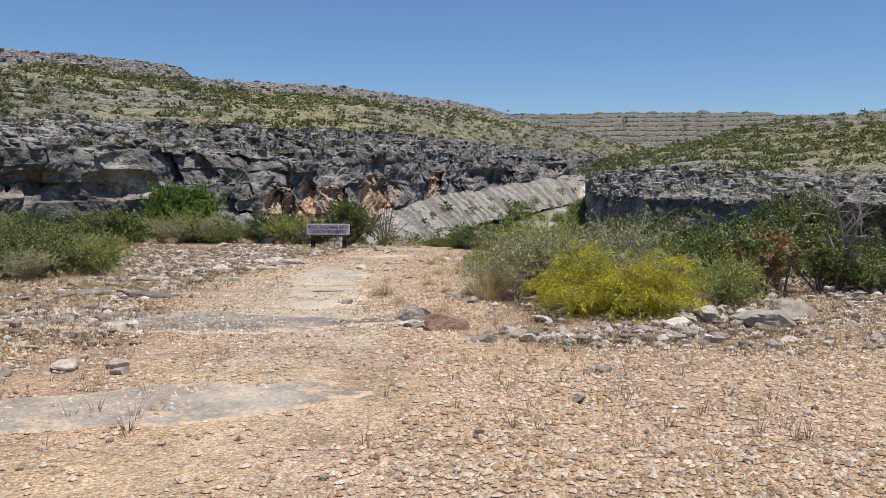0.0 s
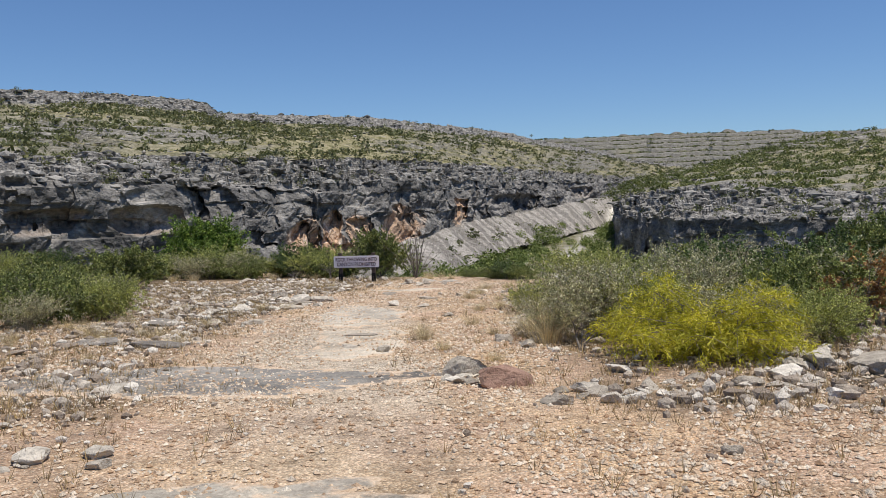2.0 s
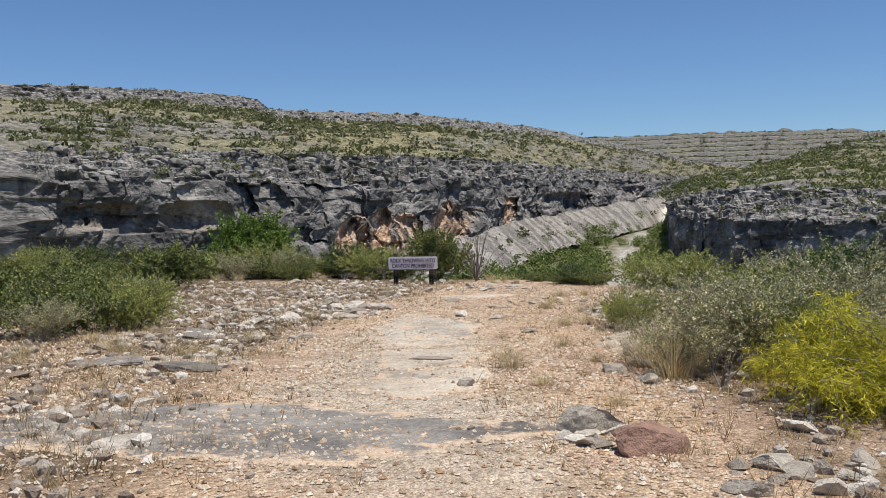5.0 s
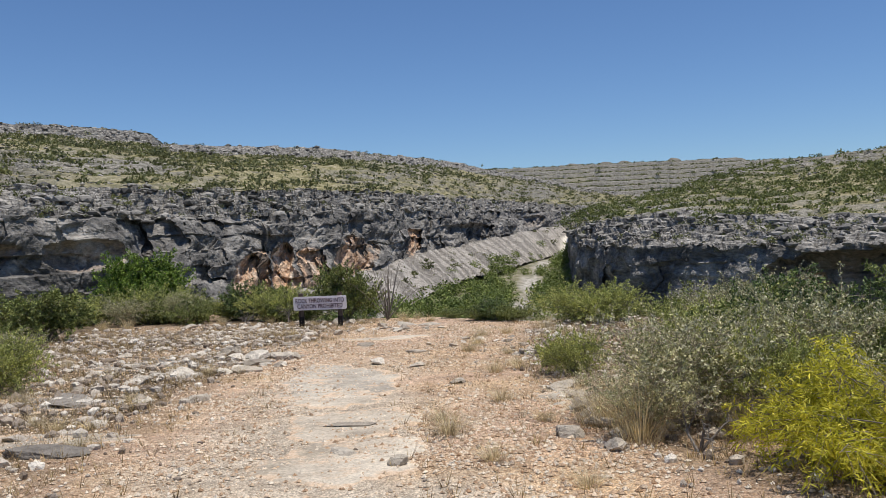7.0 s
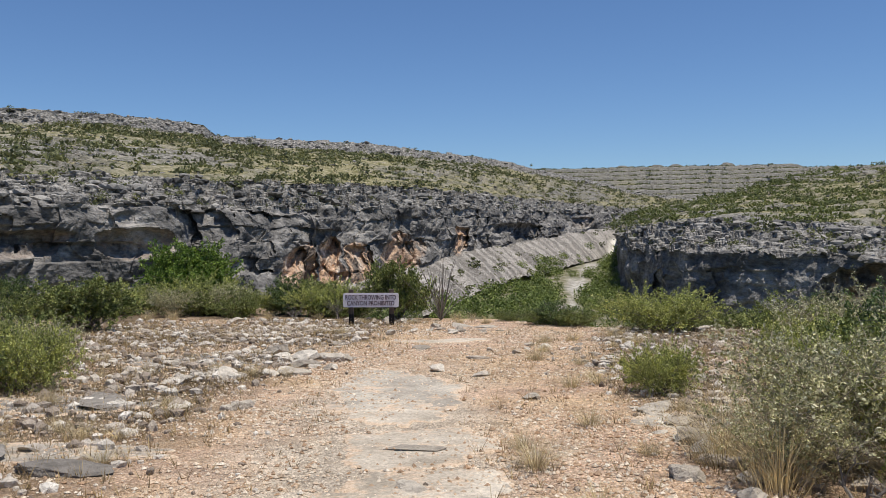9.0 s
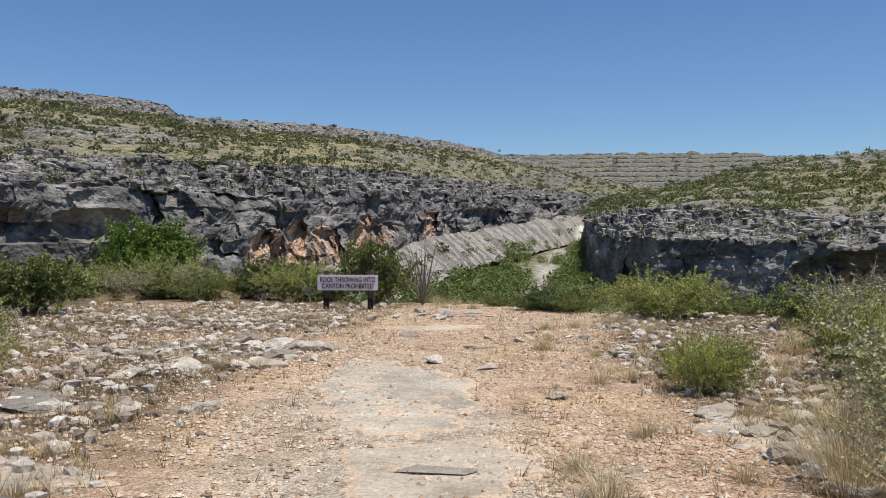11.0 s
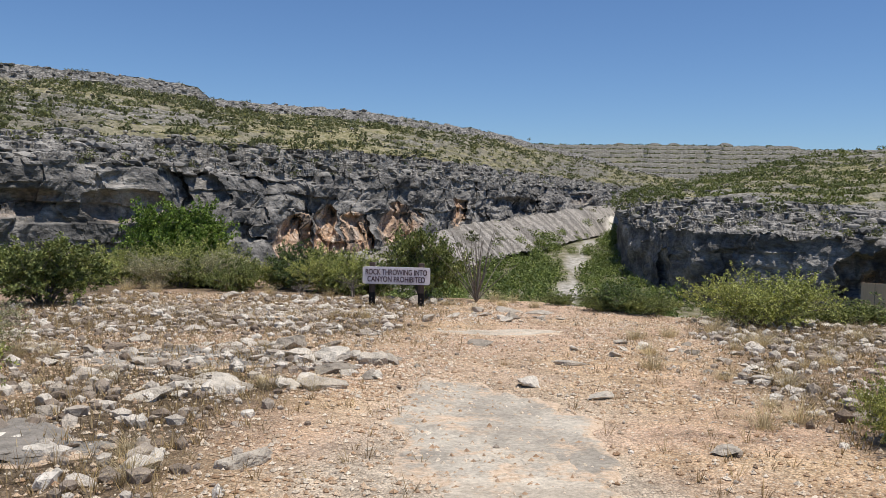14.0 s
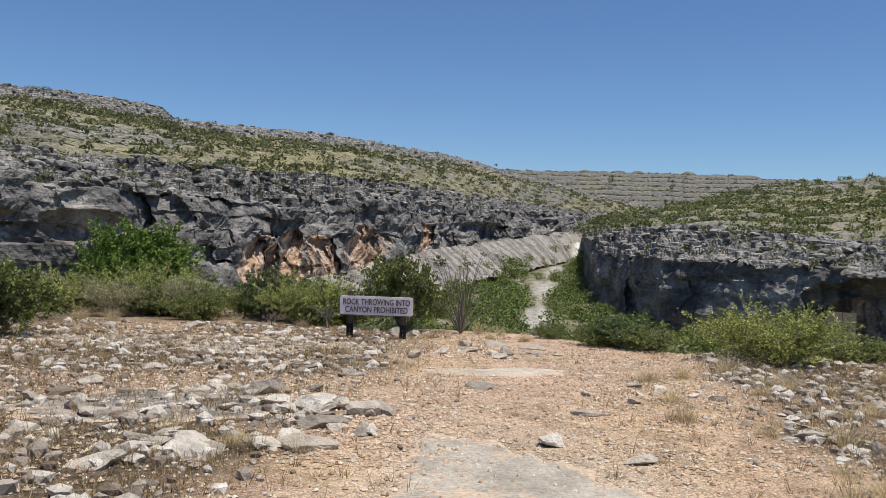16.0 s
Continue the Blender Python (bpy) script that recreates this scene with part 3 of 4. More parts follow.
clumps("mesa_scrub", "tiny scrub scattered over the distant mesa", pick(far_spots, 12000, 2), (0.6, 2.0), M_FAR, 10, 0.45, 3, 0.45)


def lumps(spots, size, mat, name, label, seed):
    """Broken blocks of limestone lying on the ledges and slopes."""
    g = np.random.default_rng(seed)
    bm = bmesh.new()
    bmesh.ops.create_icosphere(bm, subdivisions=1, radius=0.9)
    base = np.array([v.co[:] for v in bm.verts])
    quads = np.array([[v.index for v in f.verts] for f in bm.faces])
    bm.free()
    m = len(spots)
    s = size[0] + (size[1] - size[0]) * g.random(m) ** 2.5
    v = base[None] * (0.62 + 0.55 * g.random((m, len(base), 3)))
    v = v * np.stack([0.8 + 0.9 * g.random(m), 0.7 + 0.4 * g.random(m), 0.3 + 0.3 * g.random(m)], 1)[:, None]
    a = g.random(m) * 6.283
    ca, sa = np.cos(a)[:, None], np.sin(a)[:, None]
    v = np.stack([v[..., 0] * ca - v[..., 1] * sa, v[..., 0] * sa + v[..., 1] * ca, v[..., 2]], 2) * s[:, None, None]
    v += (spots + np.array((0, 0, 0.15)))[:, None]
    f = (quads[None] + (np.arange(m) * len(base))[:, None, None]).reshape(-1, 3)
    tagged(new(name, mesh_from(name, v.reshape(-1, 3), f, mat)), label, "rocks", kind="stuff")


M_BLOCK = mat_stone("pale_limestone_blocks", (0.10, 0.096, 0.09), (0.22, 0.21, 0.192), (0.44, 0.415, 0.375), True)
lumps(pick(np.concatenate([left_ledges, right_ledges]), 2200, 0.5), (0.2, 1.5), M_BLOCK, "ledge_blocks", "broken limestone blocks on the canyon ledges", 3)
lumps(pick(np.concatenate([left_spots, right_spots]), 4200, 1.0, 1.0, 8), (0.15, 0.8), M_BLOCK, "slope_rocks", "pale rocks scattered on the hill slopes", 4)


# ---- the warning sign ----
def box_mesh(name, size, mat, bevel=0.004):
    bm = bmesh.new()
    bmesh.ops.create_cube(bm, size=1, matrix=Matrix.Diagonal((*size, 1)))
    bmesh.ops.bevel(bm, geom=bm.edges[:], offset=bevel, segments=2, affect="EDGES")
    return bm_mesh(name, bm, mat)


def board_mesh(name, w, h, t, r, mat):
    bm = bmesh.new()
    pts = []
    for cx, cz, a0 in ((w / 2 - r, h / 2 - r, 0), (-w / 2 + r, h / 2 - r, 90), (-w / 2 + r, -h / 2 + r, 180), (w / 2 - r, -h / 2 + r, 270)):
        for i in range(5):
            a = radians(a0 + i * 22.5)
            pts.append(bm.verts.new((cx + r * math.cos(a), -t / 2, cz + r * math.sin(a))))
    f = bm.faces.new(pts)
    ex = bmesh.ops.extrude_face_region(bm, geom=[f])
    bmesh.ops.translate(bm, verts=[v for v in ex["geom"] if isinstance(v, bmesh.types.BMVert)], vec=(0, t, 0))
    bmesh.ops.recalc_face_normals(bm, faces=bm.faces[:])
    return bm_mesh(name, bm, mat)


def lettering(text, width, height, mat):
    cu = bpy.data.curves.new("lettering", "FONT")
    cu.body, cu.align_x, cu.align_y, cu.extrude, cu.offset = text, "CENTER", "CENTER", 0.003, 0.012
    tmp = new("lettering_source", cu)
    bpy.context.view_layer.update()
    me = bpy.data.meshes.new_from_object(tmp.evaluated_get(bpy.context.evaluated_depsgraph_get()))
    bpy.data.objects.remove(tmp)
    co = np.array([v.co[:] for v in me.vertices])
    lo, hi = co.min(0), co.max(0)
    me.transform(Matrix.Diagonal((width / (hi[0] - lo[0]), height / (hi[1] - lo[1]), 1, 1)) @ Matrix.Translation((-(lo[0] + hi[0]) / 2, -(lo[1] + hi[1]) / 2, 0)))
    me.transform(Matrix.Rotation(radians(90), 4, "X"))
    me.materials.clear()
    me.materials.append(mat)
    me.name = "lettering"
    return me


def make_sign():
    x0, y0 = -5.18, 28.95
    zg = float(shelf_height(np.array([x0]), np.array([y0]))[0])
    root = tagged(new("warning_sign"), "white painted wooden sign with maroon letters on two dark posts", "sign")
    root.location = (x0, y0, zg)
    zc = -0.44 - zg
    board = part("board", board_mesh("board", 1.6, 0.405, 0.045, 0.045, M_BOARD), root, "faded white board with rounded corners")
    board.location = (0, 0, zc)
    for text, w, dz in (("ROCK THROWING INTO", 1.46, 0.082), ("CANYON PROHIBITED", 1.365, -0.085)):
        line = part("lettering", lettering(text, w, 0.132, M_LETTER), board, "dark maroon capital letters")
        line.location = (0, -0.0262, dz)
    for px in (-0.585, 0.585):
        post = part("post", box_mesh("post", (0.13, 0.13, zc + 0.30 + 0.25), M_POST, 0.008), root, "brown stained timber post")
        post.location = (px, 0.09, (zc + 0.30 - 0.25) / 2)
        sleeve = part("tarred_foot", box_mesh("tarred_foot", (0.137, 0.137, 0.52), M_TAR, 0.006), post, "blackened foot of the post")
        sleeve.location = (0, 0, -(zc + 0.55) / 2 + 0.26 + 0.05)
        for dz in (0.1, 0.18):
            bm = bmesh.new()
            bmesh.ops.create_cone(bm, cap_ends=True, segments=10, radius1=0.016, radius2=0.013, depth=0.014, matrix=Matrix.Rotation(radians(90), 4, "X"))
            bolt = part("bolt", bm_mesh("bolt", bm, M_BOLT), post)
            bolt.location = (0, -0.074, -(zc + 0.55) / 2 + 0.25 + dz)


make_sign()


# ---- bushes ----
def tube_rows(path, radii, sides=5):
    path = np.asarray(path, float)
    tan = np.gradient(path, axis=0)
    tan /= np.linalg.norm(tan, axis=1, keepdims=True) + 1e-9
    ref = np.where(np.abs(tan[:, 2:3]) > 0.9, [[1.0, 0, 0]], [[0, 0, 1.0]])
    a = np.cross(tan, ref)
    a /= np.linalg.norm(a, axis=1, keepdims=True) + 1e-9
    b = np.cross(tan, a)
    th = np.arange(sides) * 2 * np.pi / sides
    ring = path[:, None] + np.asarray(radii)[:, None, None] * (a[:, None] * np.cos(th)[None, :, None] + b[:, None] * np.sin(th)[None, :, None])
    n = len(path)
    faces = []
    for i in range(n - 1):
        for j in range(sides):
            k = (j + 1) % sides
            faces.append((i * sides + j, i * sides + k, (i + 1) * sides + k, (i + 1) * sides + j))
    faces.append(tuple(range((n - 1) * sides, n * sides)))
    return ring.reshape(-1, 3), faces


def join_tubes(tubes):
    vs, fs, n = [], [], 0
    for v, f in tubes:
        vs.append(v)
        fs += [tuple(i + n for i in q) for q in f]
        n += len(v)
    return np.concatenate(vs), fs


def bush(name, label, r, h, leaf_mat, stems=9, twigs=7, leaves=16, size=(0.05, 0.016), droop=0.0, twig_mat=None, thick=0.012, spread=1.0, bare=0.0, seed=0, lean=0.5, category="bush"):
    """A shrub at the origin: forking stems, twigs and single folded leaves."""
    g = np.random.default_rng(seed)
    tubes, lv, twig_pts = [], [], []
    for s in range(stems):
        a = g.random() * 2 * np.pi
        out = r * spread * (0.25 + 0.75 * g.random() ** 0.6)
        top = h * (1.05 - 0.5 * (out / (r * spread)) ** 2) * (0.75 + 0.35 * g.random())
        f = np.linspace(0, 1, 7)
        bend = g.normal(size=2) * 0.10 * r
        px = np.cos(a) * out * f ** 1.2 + bend[0] * np.sin(f * 5) + 0.06 * r * np.cos(a)
        py = np.sin(a) * out * f ** 1.2 + bend[1] * np.sin(f * 4) + 0.06 * r * np.sin(a)
        pz = top * (f ** (0.8 - 0.25 * lean)) - 0.05 - droop * out * f ** 3 * 0.5
        path = np.stack([px, py, pz], 1)
        tubes.append(tube_rows(path, thick * (1.05 - 0.8 * f), 5))
        for w in range(twigs):
            k = 0.25 + 0.75 * g.random()
            base = np.array([np.interp(k, f, path[:, c]) for c in range(3)])
            dirn = g.normal(size=3) * np.array((1, 1, 0.6)) + np.array((np.cos(a) * 0.5, np.sin(a) * 0.5, 0.35 - droop))
            dirn /= np.linalg.norm(dirn)
            ln = r * (0.22 + 0.30 * g.random())
            ff = np.linspace(0, 1, 4)[:, None]
            tp = base + dirn * ln * ff + np.array((0, 0, -droop * ln)) * ff ** 2
            tubes.append(tube_rows(tp, thick * 0.32 * (1.1 - 0.8 * ff[:, 0]), 3))
            if g.random() >= bare:
                twig_pts.append(tp)
    root = tagged(new(name), label, category)
    v, f = join_tubes(tubes)
    part("woody_frame", mesh_from("woody_frame", v, f, twig_mat or M_TWIG), root)
    tw = np.array(twig_pts)
    n = len(tw) * leaves
    which, k = np.repeat(np.arange(len(tw)), leaves), 3 * g.random(n) ** 0.6
    i = np.clip(k.astype(int), 0, 2)
    fr = (k - i)[:, None]
    base = tw[which, i] * (1 - fr) + tw[which, i + 1] * fr + g.normal(size=(n, 3)) * size[0] * 0.35
    d = g.normal(size=(n, 3)) + (tw[which, 3] - tw[which, 0]) / r * 1.6 + np.array((0, 0, 0.25 - 1.2 * droop))
    d /= np.linalg.norm(d, axis=1, keepdims=True)
    w = np.cross(d, g.normal(size=(n, 3)))
    w /= np.linalg.norm(w, axis=1, keepdims=True)
    up = np.cross(d, w)
    L = (size[0] * (0.6 + 0.8 * g.random(n)))[:, None]
    W = (size[1] * (0.7 + 0.6 * g.random(n)))[:, None]
    tip = base + d * L + np.array((0, 0, -droop)) * L * 0.4
    mid = base + d * L * 0.45
    quad = np.stack([base, mid + w * W + up * W * 0.3, tip, mid - w * W + up * W * 0.3], 1).reshape(-1, 3)
    part("foliage", mesh_from("foliage", quad, np.arange(len(quad)).reshape(-1, 4), leaf_mat), root)
    return root


def ground_z(x, y):
    return float(shelf_height(np.array([float(x)]), np.array([float(y)]))[0])


def put(ob, x, y, s=1.0, turn=0.0, sink=0.02, sz=None, label="", group=""):
    c = copy_thing(ob, pose(x, y, ground_z(x, y) - sink, 0, 0, turn))
    c.scale = (s, s, sz or s)
    return tagged(c, label, group=group)


def first(ob, x, y, s=1.0, turn=0.0, sz=None, group=""):
    ob.location, ob.rotation_euler, ob.scale = (x, y, ground_z(x, y) - 0.02), (0, 0, radians(turn)), (s, s, sz or s)
    return tagged(ob, group=group)


yellow = first(bush("yellow_bush", "rounded bush of narrow yellow-green leaves on stony ground", 1.15, 1.2, M_YELLOW, 42, 15, 44, (0.085, 0.0062), 0.3, seed=4), 2.75, 10.6, sz=0.86)
silver = first(bush("silver_leaf_shrub", "wiry shrub with small silver-grey leaves and bare stems", 1.0, 1.25, M_SILVER, 34, 16, 18, (0.036, 0.0125), 0.0, thick=0.009, bare=0.12, twig_mat=M_STRAWTWIG, seed=5), 1.55, 12.7, group="silver shrubs")
green = first(bush("green_bush", "bright green leafy bush at the canyon rim", 1.0, 1.2, M_GREEN, 34, 14, 38, (0.056, 0.019), 0.05, seed=6), -4.75, 31.2, 1.05, 0, 1.5, group="green rim bushes")
green2 = first(bush("green_bush", "bright green leafy bush with slender stems", 1.0, 1.0, M_GREEN, 26, 14, 36, (0.052, 0.0175), 0.1, seed=7), -12.2, 33.6, 1.0, 40, 1.1, group="green rim bushes")
big = first(bush("large_green_bush", "large rounded bright green bush below the cliff", 1.5, 2.1, M_BRIGHT, 80, 20, 34, (0.085, 0.03), 0.05, thick=0.02, seed=16, lean=1.2), -13.75, 37.0, 1.0, 0, 1.2)
dark = first(bush("dark_green_shrub", "dark green upright shrub beside the bluff view", 0.8, 1.5, M_DARK, 20, 13, 30, (0.052, 0.018), 0.0, seed=8), 4.8, 18.0, 1.0, group="dark shrubs")
lime = first(bush("lime_green_bush", "low rounded lime-green bush at the shelf edge", 1.5, 1.15, M_LIME, 50, 15, 40, (0.044, 0.0175), 0.0, seed=9), 2.6, 26.8, 0.9, 0, 0.85, group="lime bushes")
rust = first(bush("rust_brown_shrub", "half-dead shrub with rust-brown leaves", 0.55, 1.3, M_RUST, 9, 11, 16, (0.055, 0.02), 0.0, seed=10), 5.55, 13.2)
sapling = first(bush("small_tree", "small open tree with slender dark trunks and green leaves", 0.75, 1.75, M_GREEN, 7, 16, 30, (0.06, 0.022), 0.0, thick=0.022, seed=12, category="tree"), 6.0, 13.5, group="small trees")
put(sapling, 6.9, 14.2, 0.85, 100)
put(green2, 7.8, 14.0, 0.7, 10, sz=0.7, label="low green bush under a dead tree")
put(silver, 0.95, 12.1, 0.6, 70)
put(silver, 1.9, 13.6, 0.9, 150)
put(silver, 4.2, 19.8, 1.0, 200)
put(silver, 3.3, 11.6, 0.75, 20)
put(lime, 0.8, 16.4, 0.34, 30, sz=0.52, label="small olive-green bush among stones")
for x, y, s, sz, tn in ((-8.8, 15.5, 0.95, 1.1, 10), (-9.9, 14.6, 0.9, 1.0, 140), (-9.9, 17.6, 0.9, 1.25, 230), (-10.9, 20.6, 0.85, 0.95, 200), (-13.4, 22.4, 1.1, 1.1, 20),
                        (-12.6, 17.2, 1.3, 1.3, 300), (-12.4, 26.5, 1.2, 1.2, 60), (8.3, 19.6, 1.1, 1.5, 99)):
    put(green2 if tn % 3 else green, x, y, s, tn, sz=sz, label="green leafy bush on dry stony ground")
put(lime, -7.9, 16.4, 0.5, 80, sz=0.75, label="olive-green bush beside dry grass")
put(silver, -8.4, 14.5, 0.6, 130)
put(silver, -9.2, 19.2, 0.7, 30)
for i in range(34):
    x = -24 + 0.56 * i + rng.normal() * 0.25
    y = np.interp(x, [-24, -13, -8, -6.3], [33, 32.6, 32.2, 31.6]) + rng.random() * 2.4
    kind = (green, green2, silver, green2, lime, dark)[rng.integers(0, 6)]
    put(kind, x, y, 0.65 + 0.4 * rng.random(), rng.random() * 360, sz=0.7 + 0.45 * rng.random())
for i in range(3, 26):
    x = -2.6 + 0.6 * i + rng.normal() * 0.3
    y = np.interp(x, [-2.6, -1, 0.2, 3, 8, 13], [31.2, 30.2, 28.0, 28.4, 26.6, 22.5]) + rng.random() * 2.0
    kind = (green, green2, lime, green2, green, dark)[rng.integers(0, 6)]
    put(kind, x, y, 0.55 + 0.35 * rng.random(), rng.random() * 360, sz=0.4 + 0.35 * rng.random())
for kind, x, y, s, sz in ((lime, 2.35, 12.5, 0.5, 0.75), (lime, 2.5, 14.8, 0.55, 0.75), (green2, 3.4, 15.6, 1.0, 1.2), (silver, 3.4, 14.0, 1.0, 1.1), (lime, 3.2, 17.6, 0.6, 0.8), (silver, 5.2, 20.6, 1.1, 1.2), (dark, 6.4, 17.2, 1.1, 1.1),
                          (green2, 5.4, 16.0, 1.0, 1.3), (green, 4.4, 13.2, 0.7, 0.9), (silver, 6.2, 15.2, 1.0, 1.0), (dark, 3.9, 17.0, 0.8, 0.9), (lime, 4.4, 11.8, 0.5, 0.6)):
    put(kind, x, y, s, x * 97, sz=sz, label="" if kind is not green else "green leafy bush among grey shrubs")
for x, y, s in ((-0.4, 28.9, 0.5), (0.6, 28.2, 0.6), (-1.3, 30.4, 0.4), (5.0, 24.2, 1.1), (6.6, 22.4, 1.0), (9.5, 17.0, 1.0), (8.0, 15.4, 0.9), (10.5, 14.2, 1.1)):
    put(green2, x, y, s, 57 * x, sz=s * 0.95)


def make_ocotillo():
    g = np.random.default_rng(21)
    root = tagged(new("ocotillo"), "leafless ocotillo with thin arching grey stalks", "desert plant")
    root.location = (-3.35, 31.0, ground_z(-3.35, 31.0))
    for i in range(22):
        a, out, top = g.random() * 2 * np.pi, 0.2 + 1.35 * g.random(), 0.8 + 1.2 * g.random()
        f = np.linspace(0, 1, 8)
        p = np.stack([np.cos(a) * out * f ** 1.1 + 0.03 * g.normal() * np.sin(6 * f), np.sin(a) * out * f ** 1.1, top * f ** 0.9], 1)
        v, fc = tube_rows(p, 0.015 * (1.1 - 0.7 * f), 5)
        part("stalk", mesh_from("stalk", v, fc, M_TWIG), root)


def make_dead_tree(name, label, x, y, h, seed, mat, spread=0.8):
    g = np.random.default_rng(seed)
    root = tagged(new(name), label, "dead tree")
    root.location = (x, y, ground_z(x, y) - 0.03)
    tubes = []

    def limb(p0, d, ln, r, depth):
        f = np.linspace(0, 1, 6)[:, None]
        bend = g.normal(size=3) * 0.22 * ln
        p = p0 + d * ln * f + bend * f ** 2
        tubes.append(tube_rows(p, r * h ** 0.7 * (1.05 - 0.55 * f[:, 0]), 6 if depth < 2 else 4))
        if depth < 5:
            for _ in range(2 + (g.random() < 0.5)):
                k = g.integers(3, 6)
                nd = d + g.normal(size=3) * spread
                nd /= np.linalg.norm(nd)
                limb(p[k], nd, ln * (0.5 + 0.25 * g.random()), r * 0.5, depth + 1)
    for i in range(3):
        a = g.random() * 6.28
        d = np.array((math.cos(a) * 0.5, math.sin(a) * 0.5, 0.85))
        limb(np.array((0, 0, 0.0)), d / np.linalg.norm(d), h * 0.42, 0.024, 0)
    v, f = join_tubes(tubes)
    part("woody_frame", mesh_from("woody_frame", v, f, mat), root)


for x, y, h, sd in ((1.3, 11.4, 0.7, 31), (2.0, 11.9, 0.8, 32), (3.4, 10.2, 0.6, 33), (5.0, 12.4, 0.9, 34), (-6.6, 31.0, 0.8, 35), (-7.9, 30.7, 0.7, 36)):
    make_dead_tree("dead_bush", "small bare grey-brown dead bush among shrubs", x, y, h, sd, M_TWIG, 0.7)
make_ocotillo()
make_dead_tree("dead_tree", "bare bleached dead tree with crooked branches", 7.3, 14.4, 2.7, 5, M_BLEACHED)
make_dead_tree("dead_bush", "bare grey dead bush at the brink", 4.6, 22.0, 1.9, 8, M_BLEACHED, 0.45)


# ---- grass ----
def tuft(name, label, n, h, r, mat, seed, category="grass"):
    g = np.random.default_rng(seed)
    a, k = g.random(n) * 6.283, g.random(n)
    base = np.stack([np.cos(a) * r * 0.3 * k, np.sin(a) * r * 0.3 * k, np.full(n, -0.02)], 1)
    out = np.stack([np.cos(a), np.sin(a), np.zeros(n)], 1)
    ln = h * (0.5 + 0.6 * g.random(n))[:, None]
    lean = (0.1 + 1.1 * g.random(n))[:, None] * r / h
    side = np.cross(out, [0, 0, 1.0]) * (0.0015 + 0.0014 * g.random(n))[:, None]
    rowz = []
    for f in (0, 0.4, 0.75, 1.0):
        p = base + np.array((0, 0, 1.0)) * ln * (f - 0.25 * f * f * lean) + out * ln * lean * f ** 1.7
        rowz.append((p - side * (1.05 - f), p + side * (1.05 - f)))
    v = np.stack([q for pr in rowz for q in pr], 1).reshape(-1, 3)
    i = np.arange(n)[:, None] * 8
    faces = np.concatenate([np.concatenate([i + 2 * s, i + 2 * s + 1, i + 2 * s + 3, i + 2 * s + 2], 1) for s in range(3)])
    return tagged(new(name, mesh_from(name, v, faces, mat)), label, category)


straw = first(tuft("grass_tuft", "tuft of dry straw-coloured grass", 240, 0.32, 0.42, M_STRAW, 1), -0.3, 17.0, group="dry grass tufts")
tall = first(tuft("tall_grass", "tall pale dry bunch grass", 380, 0.65, 0.8, M_STRAW, 2), 3.2, 20.4, group="tall dry grass")
weed = first(tuft("withered_weed", "small withered brown weed on gravel", 60, 0.15, 0.2, M_WEED, 3), -2.6, 20.15, group="withered weeds")
for x, y in ((0.1, 17.3), (-0.7, 20.3), (0.7, 19.4), (-5.9, 13.9), (-5.1, 14.9), (-1.0, 13.1), (-0.3, 14.2), (-0.9, 12.4), (-5.3, 25.6), (-6.0, 25.9), (-7.0, 14.0), (-6.6, 13.6),
             (0.2, 10.4), (-0.5, 11.2), (0.1, 12.9), (-3.3, 28.6), (-4.0, 29.6), (-5.5, 29.6), (-2.7, 29.8), (-1.9, 29.4), (1.5, 21.0), (0.9, 22.4), (2.3, 18.6)):
    put(straw, x, y, 0.7 + 0.5 * rng.random(), rng.random() * 360)
for x, y in ((0.9, 11.9), (0.7, 12.7), (1.9, 11.9), (2.3, 12.2), (0.95, 13.4), (1.4, 14.4), (3.6, 10.6), (3.9, 11.2), (-7.8, 33.0), (-10.4, 32.6), (-13.0, 31.6), (-15.0, 32.2)):
    put(tall, x, y, 0.7 + 0.6 * rng.random(), rng.random() * 360)
for x, y in ((3.0, 21.6), (2.4, 22.6), (1.9, 23.8), (3.8, 21.2), (4.2, 22.8), (2.0, 17.5), (-9.4, 18.6), (-9.0, 13.2), (-7.3, 31.4), (-12.0, 31.2), (-9.0, 31.6), (-6.9, 15.4),
             (1.2, 24.9), (3.6, 24.4), (-2.9, 31.2), (-2.4, 31.0), (2.6, 14.9)):
    put(tall, x, y, 0.45 + 0.45 * rng.random(), rng.random() * 360)
for i in range(16):
    put(straw, rng.uniform(-0.6, 2.4), rng.uniform(14.5, 24), 0.6 + 0.6 * rng.random(), rng.random() * 360)
for i in range(22):
    put(straw, rng.uniform(-9, -4.6), rng.uniform(10.5, 20), 0.5 + 0.5 * rng.random(), rng.random() * 360)
for i in range(60):
    x, y = rng.uniform(-8, 5.5), rng.uniform(3.0, 27)
    if near_path(x, y) > 0.9:
        put(weed, x, y, 0.5 + 0.5 * rng.random(), rng.random() * 360)


